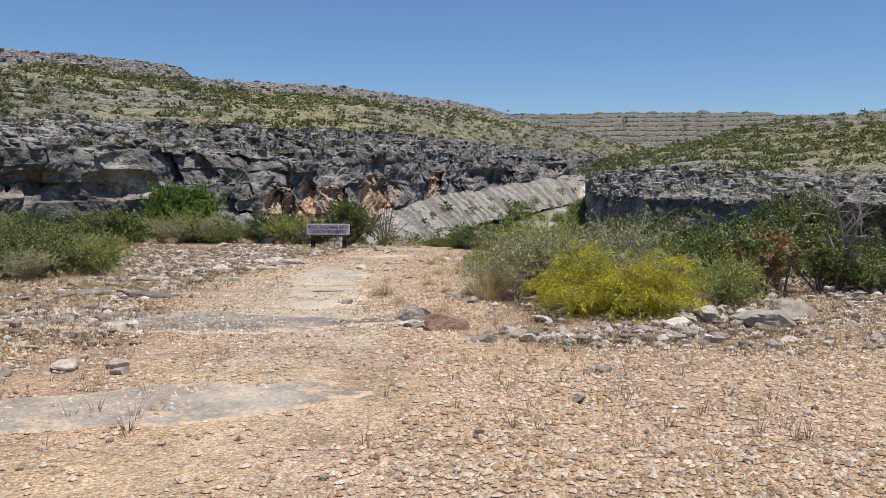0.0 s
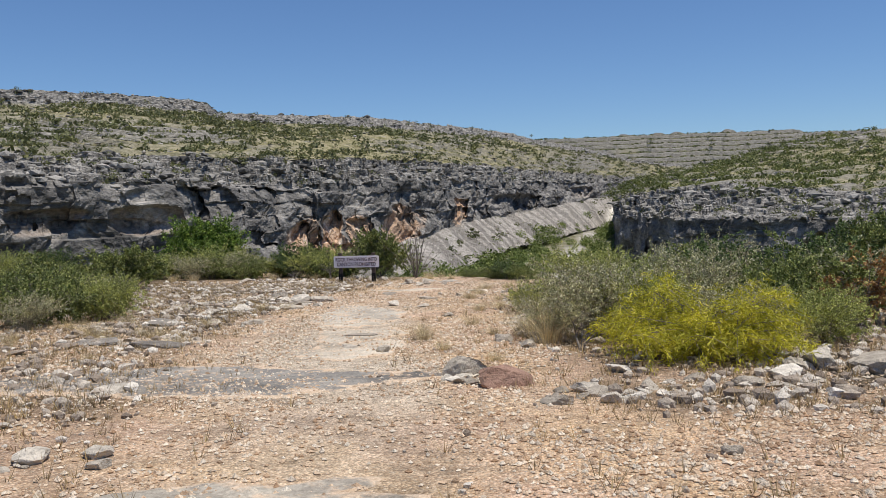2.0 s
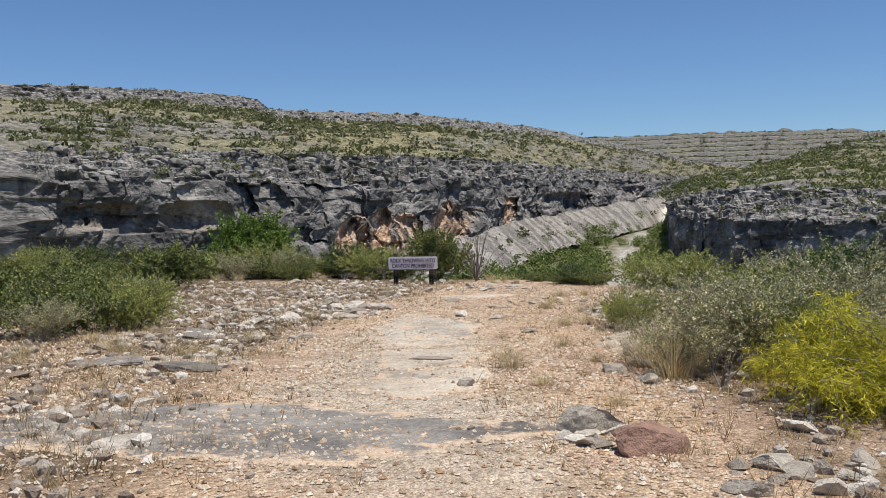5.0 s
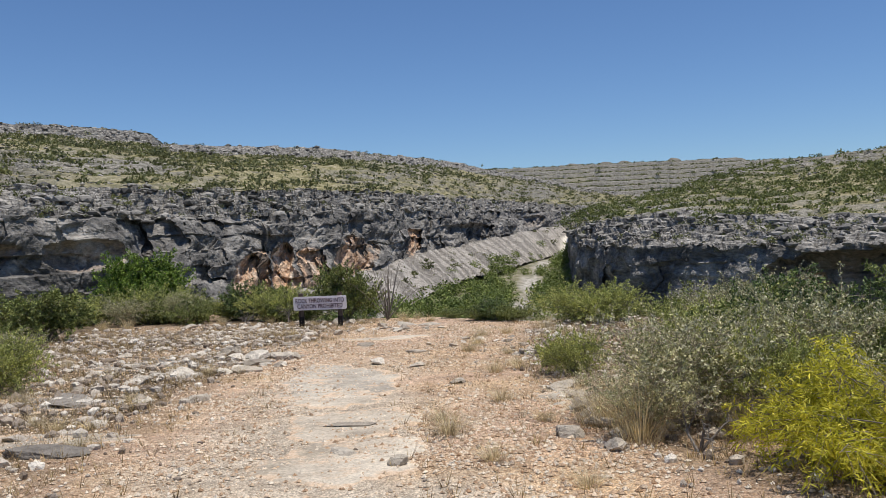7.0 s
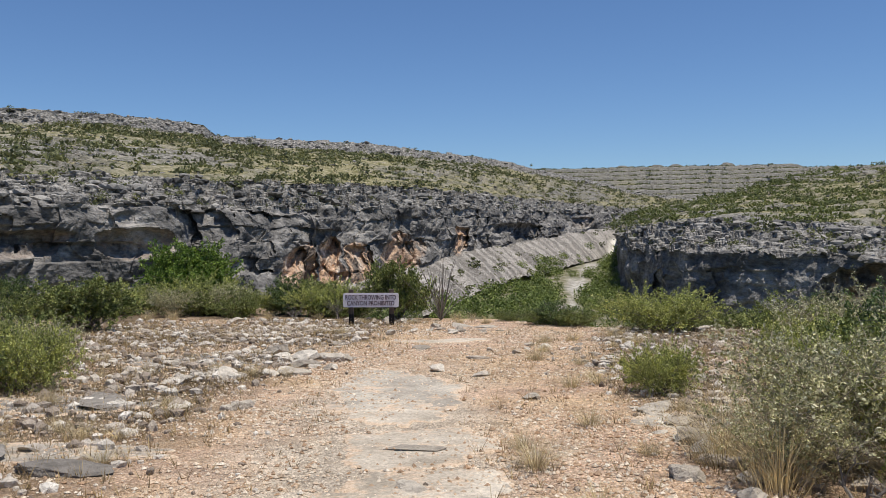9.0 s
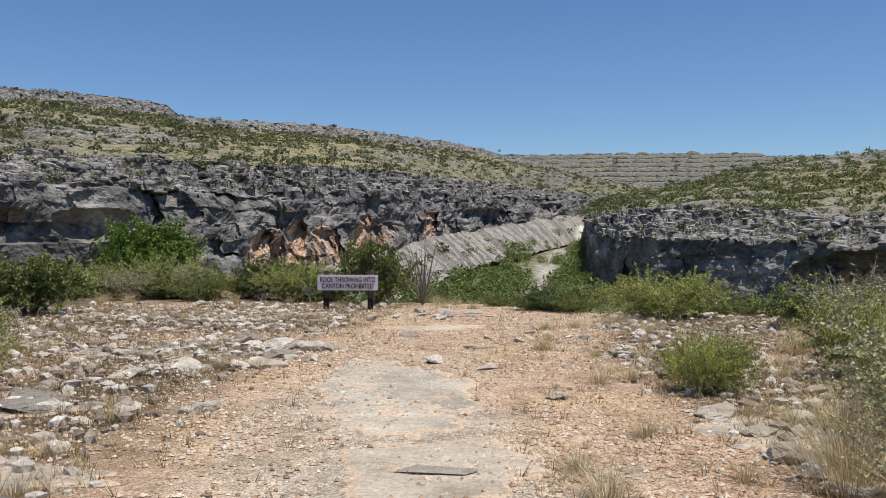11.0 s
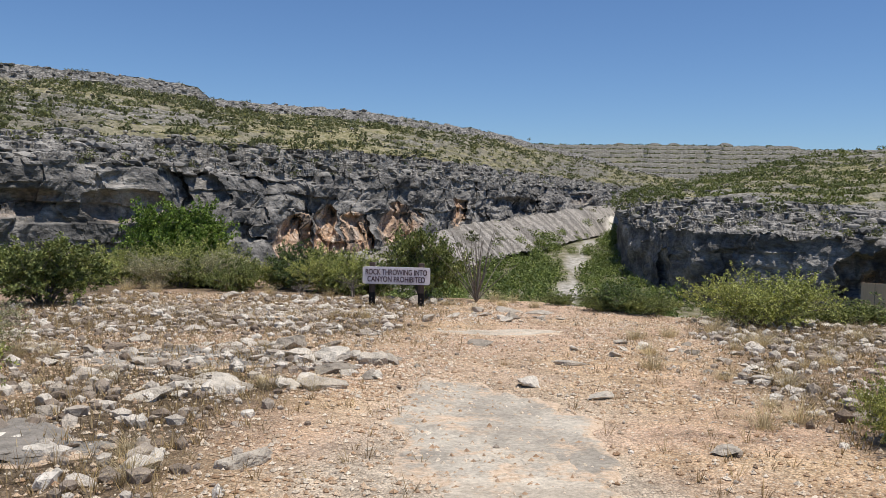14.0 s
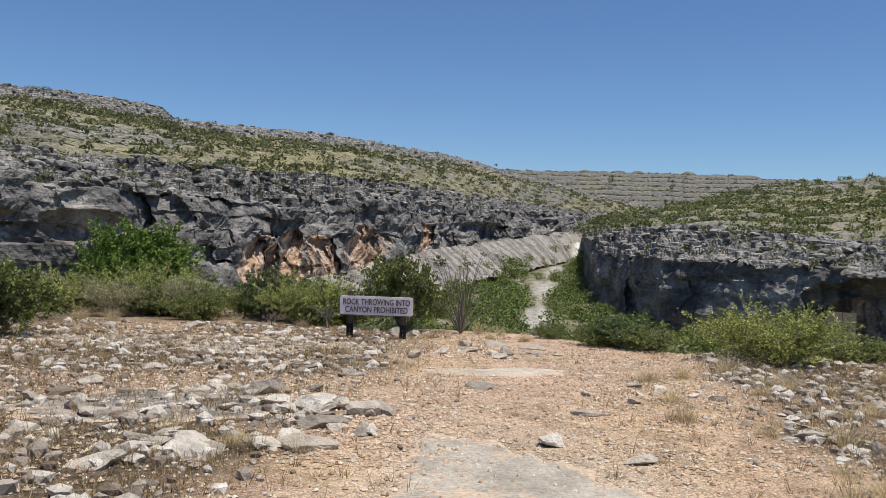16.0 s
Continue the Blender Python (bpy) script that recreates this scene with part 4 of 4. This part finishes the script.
def scatter_weeds(n, seed):
    g = np.random.default_rng(seed)
    x, y = g.uniform(-13, 6.5, n * 4), g.uniform(3.5, 31, n * 4)
    keep = (g.random(n * 4) < 0.10 + 1.0 * litter_at(x, y)) & (brink(x, y) < 0.6) & (near_path(x, y) > 0.7)
    x, y = x[keep][:n], y[keep][:n]
    z = shelf_height(x, y)
    m, per = len(x), 9
    a = g.random((m, per)) * 6.283
    h = (0.05 + 0.13 * g.random((m, per)) ** 1.5)
    b = np.stack([x, y, z - 0.01], 1)[:, None] + np.stack([np.cos(a), np.sin(a), a * 0], 2) * 0.03
    t = b + np.stack([np.cos(a) * h * 0.7, np.sin(a) * h * 0.7, h], 2)
    s = np.stack([-np.sin(a), np.cos(a), a * 0], 2) * 0.004
    v = np.stack([b - s, b + s, t], 2).reshape(-1, 3)
    tagged(new("dry_stubble", mesh_from("dry_stubble", v, np.arange(len(v)).reshape(-1, 3), M_WEED)), "short brown dry stubble between the stones", "grass", kind="stuff")


scatter_weeds(13000, 5)


# ---- canyon floor: trees, river stones, boulders ----
def make_canyon_trees():
    g = np.random.default_rng(8)
    n = 3200
    az, d = g.uniform(-24, 30, n), g.uniform(30, 330, n) ** 1.0
    x, y = spot(az, d)
    e = brink(x, y)
    # keep to the floor between the two cliffs, off the stream bed
    rim_l = np.interp(az, LEFT_AZ, LEFT_FOOT) + np.interp(az, [-9, -4, 0, 7], [3, 8, 16, 22])
    rim_r = np.where(az > 7.4, np.interp(az, RIGHT_AZ, RIGHT_FOOT) - 4, 999)
    keep = (e > 7) & (d < rim_l) & (d < rim_r) & (stream_gap(az, d) > np.interp(d, [60, 88, 98, 165, 185], [0.5, 0.7, 1.5, 1.5, 1.1]))
    x, y, d = x[keep], y[keep], d[keep]
    lift = np.clip((d - np.interp(az[keep], LEFT_AZ, LEFT_FOOT)) * 0.16, 0, None)
    pts = np.stack([x, y, shelf_height(x, y) + lift], 1)
    clumps("canyon_trees", "green and dark trees filling the canyon floor", pts, (0.9, 2.9), M_TREES, 380, 0.088, 9, 0.8, "trees")


make_canyon_trees()


def rock_mesh(name, sx, sy, sz, seed, mat, sub=4, cuts=15):
    g = np.random.default_rng(seed)
    bm = bmesh.new()
    bmesh.ops.create_icosphere(bm, subdivisions=sub, radius=1)
    co = np.array([v.co[:] for v in bm.verts])
    for _ in range(cuts):
        nrm = g.normal(size=3)
        nrm /= np.linalg.norm(nrm)
        c = 0.38 + 0.40 * g.random()
        dd = co @ nrm
        co -= np.outer(np.clip(dd - c, 0, None), nrm)
    co *= (1 + 0.16 * fbm(co * 2.2 + seed, 4, seed))[:, None]
    co *= (1 + 0.07 * fbm(co * 7 + seed, 3, seed + 5))[:, None]
    co[:, 2] = np.maximum(co[:, 2], -0.45)
    co *= np.array((sx, sy, sz)) * 0.62
    for v, c in zip(bm.verts, co):
        v.co = c
    return bm_mesh(name, bm, mat)


def rock(name, label, x, y, w, l, h, seed, mat=None, turn=0, tilt=0, group="large loose rocks", sink=0.25):
    ob = tagged(new(name, rock_mesh(name, w, l, h, seed, mat or M_ROCK)), label, "rock", group)
    ob.matrix_basis = pose(x, y, ground_z(x, y) + h * (0.28 - sink * 0.4), tilt, tilt * 0.6, turn)
    return ob


GREY = "angular pale grey limestone rock on the gravel"
rock("slab_rock", "flat grey limestone slab lying on gravel", -4.98, 12.2, 0.95, 0.55, 0.16, 1, M_SLAB, 5)
rock("slab_rock", "flat tan-grey limestone slab beside another slab", -5.95, 12.6, 0.95, 0.6, 0.15, 2, M_SLAB, -8)
rock("red_rock", "reddish brown angular rock among grey stones", 0.38, 8.85, 0.55, 0.45, 0.34, 3, M_RED, 20)
for x, y, w, l, h in ((-0.1, 9.35, 0.5, 0.42, 0.32), (0.2, 9.2, 0.42, 0.2, 0.2), (1.12, 8.5, 0.3, 0.25, 0.2), (0.85, 7.85, 0.28, 0.2, 0.14), (1.36, 7.9, 0.26, 0.2, 0.13),
                      (4.45, 9.4, 0.95, 0.7, 0.38), (5.2, 10.4, 0.8, 0.6, 0.34), (3.75, 9.7, 0.6, 0.5, 0.28), (3.25, 9.1, 0.4, 0.3, 0.2), (3.4, 9.5, 0.35, 0.3, 0.2), (2.7, 8.7, 0.3, 0.25, 0.14),
                      (-3.66, 8.4, 0.55, 0.25, 0.14), (-2.95, 5.85, 0.36, 0.24, 0.13), (-2.5, 5.95, 0.2, 0.16, 0.12), (1.93, 6.05, 0.13, 0.12, 0.12), (1.6, 4.96, 0.14, 0.13, 0.12),
                      (-5.65, 21.1, 0.5, 0.42, 0.30), (-4.75, 20.0, 0.7, 0.42, 0.26), (-5.3, 20.3, 0.45, 0.35, 0.2), (-4.3, 19.9, 0.5, 0.35, 0.25), (-4.6, 19.2, 0.6, 0.35, 0.2),
                      (-5.5, 18.0, 0.6, 0.45, 0.24), (-6.1, 17.5, 0.5, 0.35, 0.16), (-4.6, 18.3, 0.5, 0.45, 0.2), (-4.45, 15.35, 0.6, 0.3, 0.16), (-6.6, 16.45, 0.2, 0.18, 0.16),
                      (-6.4, 15.5, 1.3, 0.8, 0.14), (-0.85, 16.1, 0.3, 0.22, 0.15), (-2.3, 18.8, 0.34, 0.28, 0.16), (-1.6, 18.2, 0.3, 0.22, 0.14), (-1.75, 20.4, 0.45, 0.2, 0.12),
                      (-5.1, 24.8, 0.4, 0.3, 0.2), (-5.6, 23.5, 0.55, 0.3, 0.14), (-4.1, 25.5, 0.28, 0.22, 0.22), (-4.9, 23.2, 0.5, 0.3, 0.12), (-2.5, 26.5, 0.3, 0.25, 0.2),
                      (-3.2, 27.95, 0.6, 0.4, 0.2), (-2.6, 28.1, 0.8, 0.5, 0.14), (-1.9, 27.8, 0.6, 0.4, 0.12), (-4.85, 25.7, 0.6, 0.35, 0.14), (-3.0, 22.3, 0.5, 0.4, 0.1),
                      (-8.9, 25.3, 0.5, 0.25, 0.13), (-7.6, 25.0, 0.3, 0.25, 0.15), (-6.9, 16.9, 0.2, 0.16, 0.18), (-9.9, 21.7, 0.4, 0.25, 0.14), (-8.0, 21.3, 0.5, 0.3, 0.16),
                      (0.62, 13.5, 0.45, 0.35, 0.2), (0.75, 12.6, 0.5, 0.35, 0.16), (0.3, 12.1, 0.35, 0.3, 0.16), (0.6, 11.5, 0.3, 0.25, 0.18), (1.2, 15.0, 0.4, 0.3, 0.15), (0.5, 15.2, 0.5, 0.4, 0.14),
                      (-1.3, 11.2, 0.24, 0.2, 0.15), (-2.0, 13.1, 0.6, 0.3, 0.08), (-1.9, 11.8, 0.4, 0.3, 0.08), (0.4, 30.2, 0.8, 0.6, 0.5), (-11.5, 29.8, 0.7, 0.4, 0.2), (-9.6, 30.2, 0.6, 0.4, 0.2),
                      (-7.4, 29.0, 0.6, 0.35, 0.16), (-6.6, 27.6, 0.45, 0.3, 0.16), (-4.9, 30.0, 0.4, 0.35, 0.25), (-4.4, 29.9, 0.3, 0.3, 0.2)):
    rock("rock", GREY, x, y, w, l, h, int(97 * x + 13 * y) % 1000, M_SLAB if w > 1.2 else None, turn=(x * 71 + y * 37) % 360 if l > 0.45 * w else (x * 31) % 40 - 20, tilt=(x * 53) % 14 - 7)
templates = [rock_mesh("rock", 1, 0.7 + 0.25 * (i % 2), 0.3 + 0.1 * (i % 3), 500 + i, M_ROCK, 2, 24) for i in range(8)]


def scatter_stones(n, seed):
    """Half-sunk stones of hand size and more, turned every way."""
    g = np.random.default_rng(seed)
    x, y = g.uniform(-11, 5.5, n * 8), g.uniform(3.5, 29, n * 8)
    keep = (g.random(n * 8) < litter_at(x, y) - 0.05) & (near_path(x, y) > 1.0)
    x, y = x[keep][:n], y[keep][:n]
    z = shelf_height(x, y)
    vs, fs, total = [], [], 0
    shapes = [(np.array([v.co[:] for v in t.vertices]), np.array([f.vertices[:] for f in t.polygons])) for t in templates]
    for i in range(len(x)):
        s = 0.12 + 0.34 * g.random() ** 2.2
        v, f = shapes[i % 8]
        m = np.array(pose(x[i], y[i], z[i] + 0.05 * s, g.uniform(-14, 14), g.uniform(-14, 14), g.uniform(0, 360)) @ Matrix.Diagonal((s, s, s, 1)))
        vs.append(v @ m[:3, :3].T + m[:3, 3])
        fs.append(f + total)
        total += len(v)
    me = mesh_from("half_sunk_stones", np.concatenate(vs), np.concatenate(fs), M_STONES)
    tagged(new("half_sunk_stones", me), "pale limestone stones half sunk in dry soil", "stones", kind="stuff")


scatter_stones(420, 12)


def rock_pile(cx, cy, rx, ry, n, lo, hi):
    """Broken fragments lying close together."""
    for i in range(n):
        x, y = cx + rx * rng.normal() * 0.5, cy + ry * rng.normal() * 0.5
        s = lo + (hi - lo) * rng.random() ** 1.6
        ob = tagged(new("rock", templates[rng.integers(0, 8)]), "angular grey limestone fragment in a broken heap", "rock", "broken rock heaps")
        ob.matrix_basis = pose(x, y, ground_z(x, y) + 0.07 * s, rng.uniform(-18, 18), rng.uniform(-18, 18), rng.uniform(0, 360)) @ Matrix.Diagonal((s, s, s, 1))


for heap in ((-4.75, 19.9, 0.95, 0.55, 24, 0.12, 0.5), (-5.7, 18.2, 0.9, 0.6, 22, 0.12, 0.5), (-4.2, 19.3, 0.6, 0.5, 10, 0.1, 0.3), (-6.3, 21.2, 1.4, 0.8, 18, 0.12, 0.45), (-7.6, 19.2, 1.3, 0.8, 18, 0.12, 0.45),
             (0.0, 9.1, 0.45, 0.4, 12, 0.1, 0.32), (1.4, 8.2, 0.9, 0.55, 22, 0.1, 0.32), (2.9, 8.7, 1.0, 0.4, 14, 0.1, 0.3), (4.5, 9.8, 0.9, 0.6, 16, 0.14, 0.45), (0.8, 13.6, 0.4, 1.4, 18, 0.12, 0.4),
             (-4.4, 7.0, 1.0, 0.6, 18, 0.1, 0.3), (-3.6, 5.6, 0.9, 0.5, 14, 0.08, 0.26), (-2.6, 26.6, 1.5, 1.0, 20, 0.12, 0.4), (0.6, 20.4, 0.8, 1.4, 20, 0.1, 0.32), (-0.6, 22.6, 1.2, 0.9, 16, 0.1, 0.3)):
    rock_pile(*heap)


# ---- bedrock patches, loose stones and gravel ----
def bedrock(name, cx, cy, rx, ry, turn, seed, mat):
    n, m = 160, 9
    th = np.arange(n) * 2 * np.pi / n
    rad = 1 + 0.55 * fbm(np.stack([np.cos(th) * 1.6, np.sin(th) * 1.6, th * 0 + seed], 1), 5, seed, 0.62)
    c, s = math.cos(radians(turn)), math.sin(radians(turn))
    vs = []
    for j in range(m):
        f = 1 - (j / (m - 1)) ** 1.3
        px, py = np.cos(th) * rx * rad * f, np.sin(th) * ry * rad * f
        x, y = cx + c * px - s * py, cy + s * px + c * py
        lift = np.full(n, -0.03 if j == 0 else 0.012) + (0.008 * fbm(xyz(x, y) * 3, 3, seed + 1) if j else 0)
        vs.append(np.stack([x, y, shelf_height(x, y) + lift], 1))
    v = np.concatenate(vs)
    faces = [(j * n + i, j * n + (i + 1) % n, (j + 1) * n + (i + 1) % n, (j + 1) * n + i) for j in range(m - 1) for i in range(n)]
    me = mesh_from(name, v, faces, mat, True)
    set_attr(me, "silt", np.repeat(np.clip(1 - np.arange(m) / 2.2, 0, 1), n) * 0.5)
    tagged(new(name, me), "smooth worn grey bedrock showing through the gravel", "bedrock", kind="structure")


for i, (cx, cy, rx, ry, tn) in enumerate(((-1.6, 4.6, 1.7, 0.65, 25), (-3.0, 9.2, 2.7, 1.0, 4), (-2.75, 16.9, 0.95, 2.1, 6), (-2.0, 13.2, 0.9, 0.8, 50), (-6.7, 15.4, 1.2, 0.6, 5),
                                          (-8.8, 26.8, 3.4, 1.6, 0), (-2.6, 24.0, 1.3, 0.5, 10), (-6.6, 20.0, 1.7, 1.0, 15), (0.9, 14.4, 0.7, 0.9, 0), (-2.45, 15.1, 0.55, 1.0, 12), (-1.75, 11.5, 0.8, 0.8, 35), (-5.2, 12.9, 1.0, 0.5, 0))):
    bedrock("bedrock_%d" % (i + 1), cx, cy, rx, ry, tn, 60 + i, M_LICHEN if i in (1, 4, 7) else M_CREAM if i in (3, 6, 9, 10) else M_BEDROCK)


def loose(name, label, n, lo, hi, mat, seed, fine, density):
    """Many loose stones, each its own little faceted lump."""
    g = np.random.default_rng(seed)
    x, y = g.uniform(-13, 8.5, n * 3), 2.2 + 29 * g.random(n * 3) ** 1.35
    keep = (g.random(n * 3) < density(x, y)) & (brink(x, y) < 1)
    x, y = x[keep][:n], y[keep][:n]
    m = len(x)
    if fine:
        base = np.array([(1, 0, 0), (-1, 0, 0), (0, 1, 0), (0, -1, 0), (0, 0, 1), (0, 0, -1)], float)
        tri = np.array([(0, 2, 4), (2, 1, 4), (1, 3, 4), (3, 0, 4), (2, 0, 5), (1, 2, 5), (3, 1, 5), (0, 3, 5)])
    else:
        bm = bmesh.new()
        bmesh.ops.create_icosphere(bm, subdivisions=1, radius=1)
        base = np.array([v.co[:] for v in bm.verts])
        tri = np.array([[v.index for v in f.verts] for f in bm.faces])
        bm.free()
    s = lo + (hi - lo) * g.random(m) ** 2.4
    if not fine:
        s *= 0.4 + 0.6 * np.clip(litter_at(x, y) * 1.5, 0, 1)
    v = base[None] * (0.7 + 0.5 * g.random((m, len(base), 1)))
    v = v * np.stack([1 + 0.4 * g.random(m), 0.7 + 0.3 * g.random(m), 0.55 + 0.5 * g.random(m)], 1)[:, None]
    a = g.random(m) * 6.283
    ca, sa = np.cos(a)[:, None], np.sin(a)[:, None]
    v = np.stack([v[..., 0] * ca - v[..., 1] * sa, v[..., 0] * sa + v[..., 1] * ca, v[..., 2]], 2) * s[:, None, None]
    v += np.stack([x, y, shelf_height(x, y) + 0.3 * s], 1)[:, None]
    f = (tri[None] + (np.arange(m) * len(base))[:, None, None]).reshape(-1, 3)
    tagged(new(name, mesh_from(name, v.reshape(-1, 3), f, mat)), label, "stones", kind="stuff")


loose("gravel", "fine tan and pinkish gravel strewn over the ground", 175000, 0.0065, 0.032, M_PEBBLE, 1, True, lambda x, y: (0.35 + 0.6 * sstep(0.3, 1.2, near_path(x, y))) * (1 - 0.55 * litter_at(x, y)) * np.clip(0.62 + 1.3 * fbm(xyz(x, y) * 0.7, 3, 77), 0.12, 1))
loose("loose_stones", "loose pale limestone stones strewn over the ground", 12500, 0.014, 0.105, M_STONES, 2, False,
      lambda x, y: (0.11 + 0.89 * litter_at(x, y)) * (0.3 + 0.7 * sstep(0.2, 1.3, near_path(x, y))))


def make_boulders():
    g = np.random.default_rng(31)
    mats = [rock_mesh("boulder", 1, 0.9, 0.7, 700 + i, M_CLIFF, 2, 8) for i in range(6)]
    for az, d, s in [(3.6, 78, 3.4), (4.3, 84, 2.4), (3.0, 74, 2.0), (4.9, 92, 2.6), (3.9, 100, 2.2), (4.6, 110, 2.5)]:
        x, y = spot(az, d)
        ob = tagged(new("boulder", mats[int(s * 10) % 6]), "pale boulder in the dry stream bed", "boulder", "stream boulders")
        ob.matrix_basis = pose(x, y, ground_z(x, y) + 0.1 * s, 0, 0, g.random() * 360) @ Matrix.Diagonal((s, s, s, 1))


make_boulders()


# ---- tan panels at the foot of the bluff ----
def make_panels():
    root = tagged(new("tan_panel_screen"), "two tan plywood panels standing at the bluff's foot", "panel")
    x, y = 35.95, 99.3
    zg = ground_z(x, y)
    root.location, root.rotation_euler = (x, y, zg), (0, 0, radians(-24))
    for dx in (-0.66, 0.66):
        p = part("panel", box_mesh("panel", (1.28, 0.08, -6.1 - zg), M_TANBOARD, 0.01), root)
        p.location = (dx, 0, (-6.1 - zg) / 2)


make_panels()
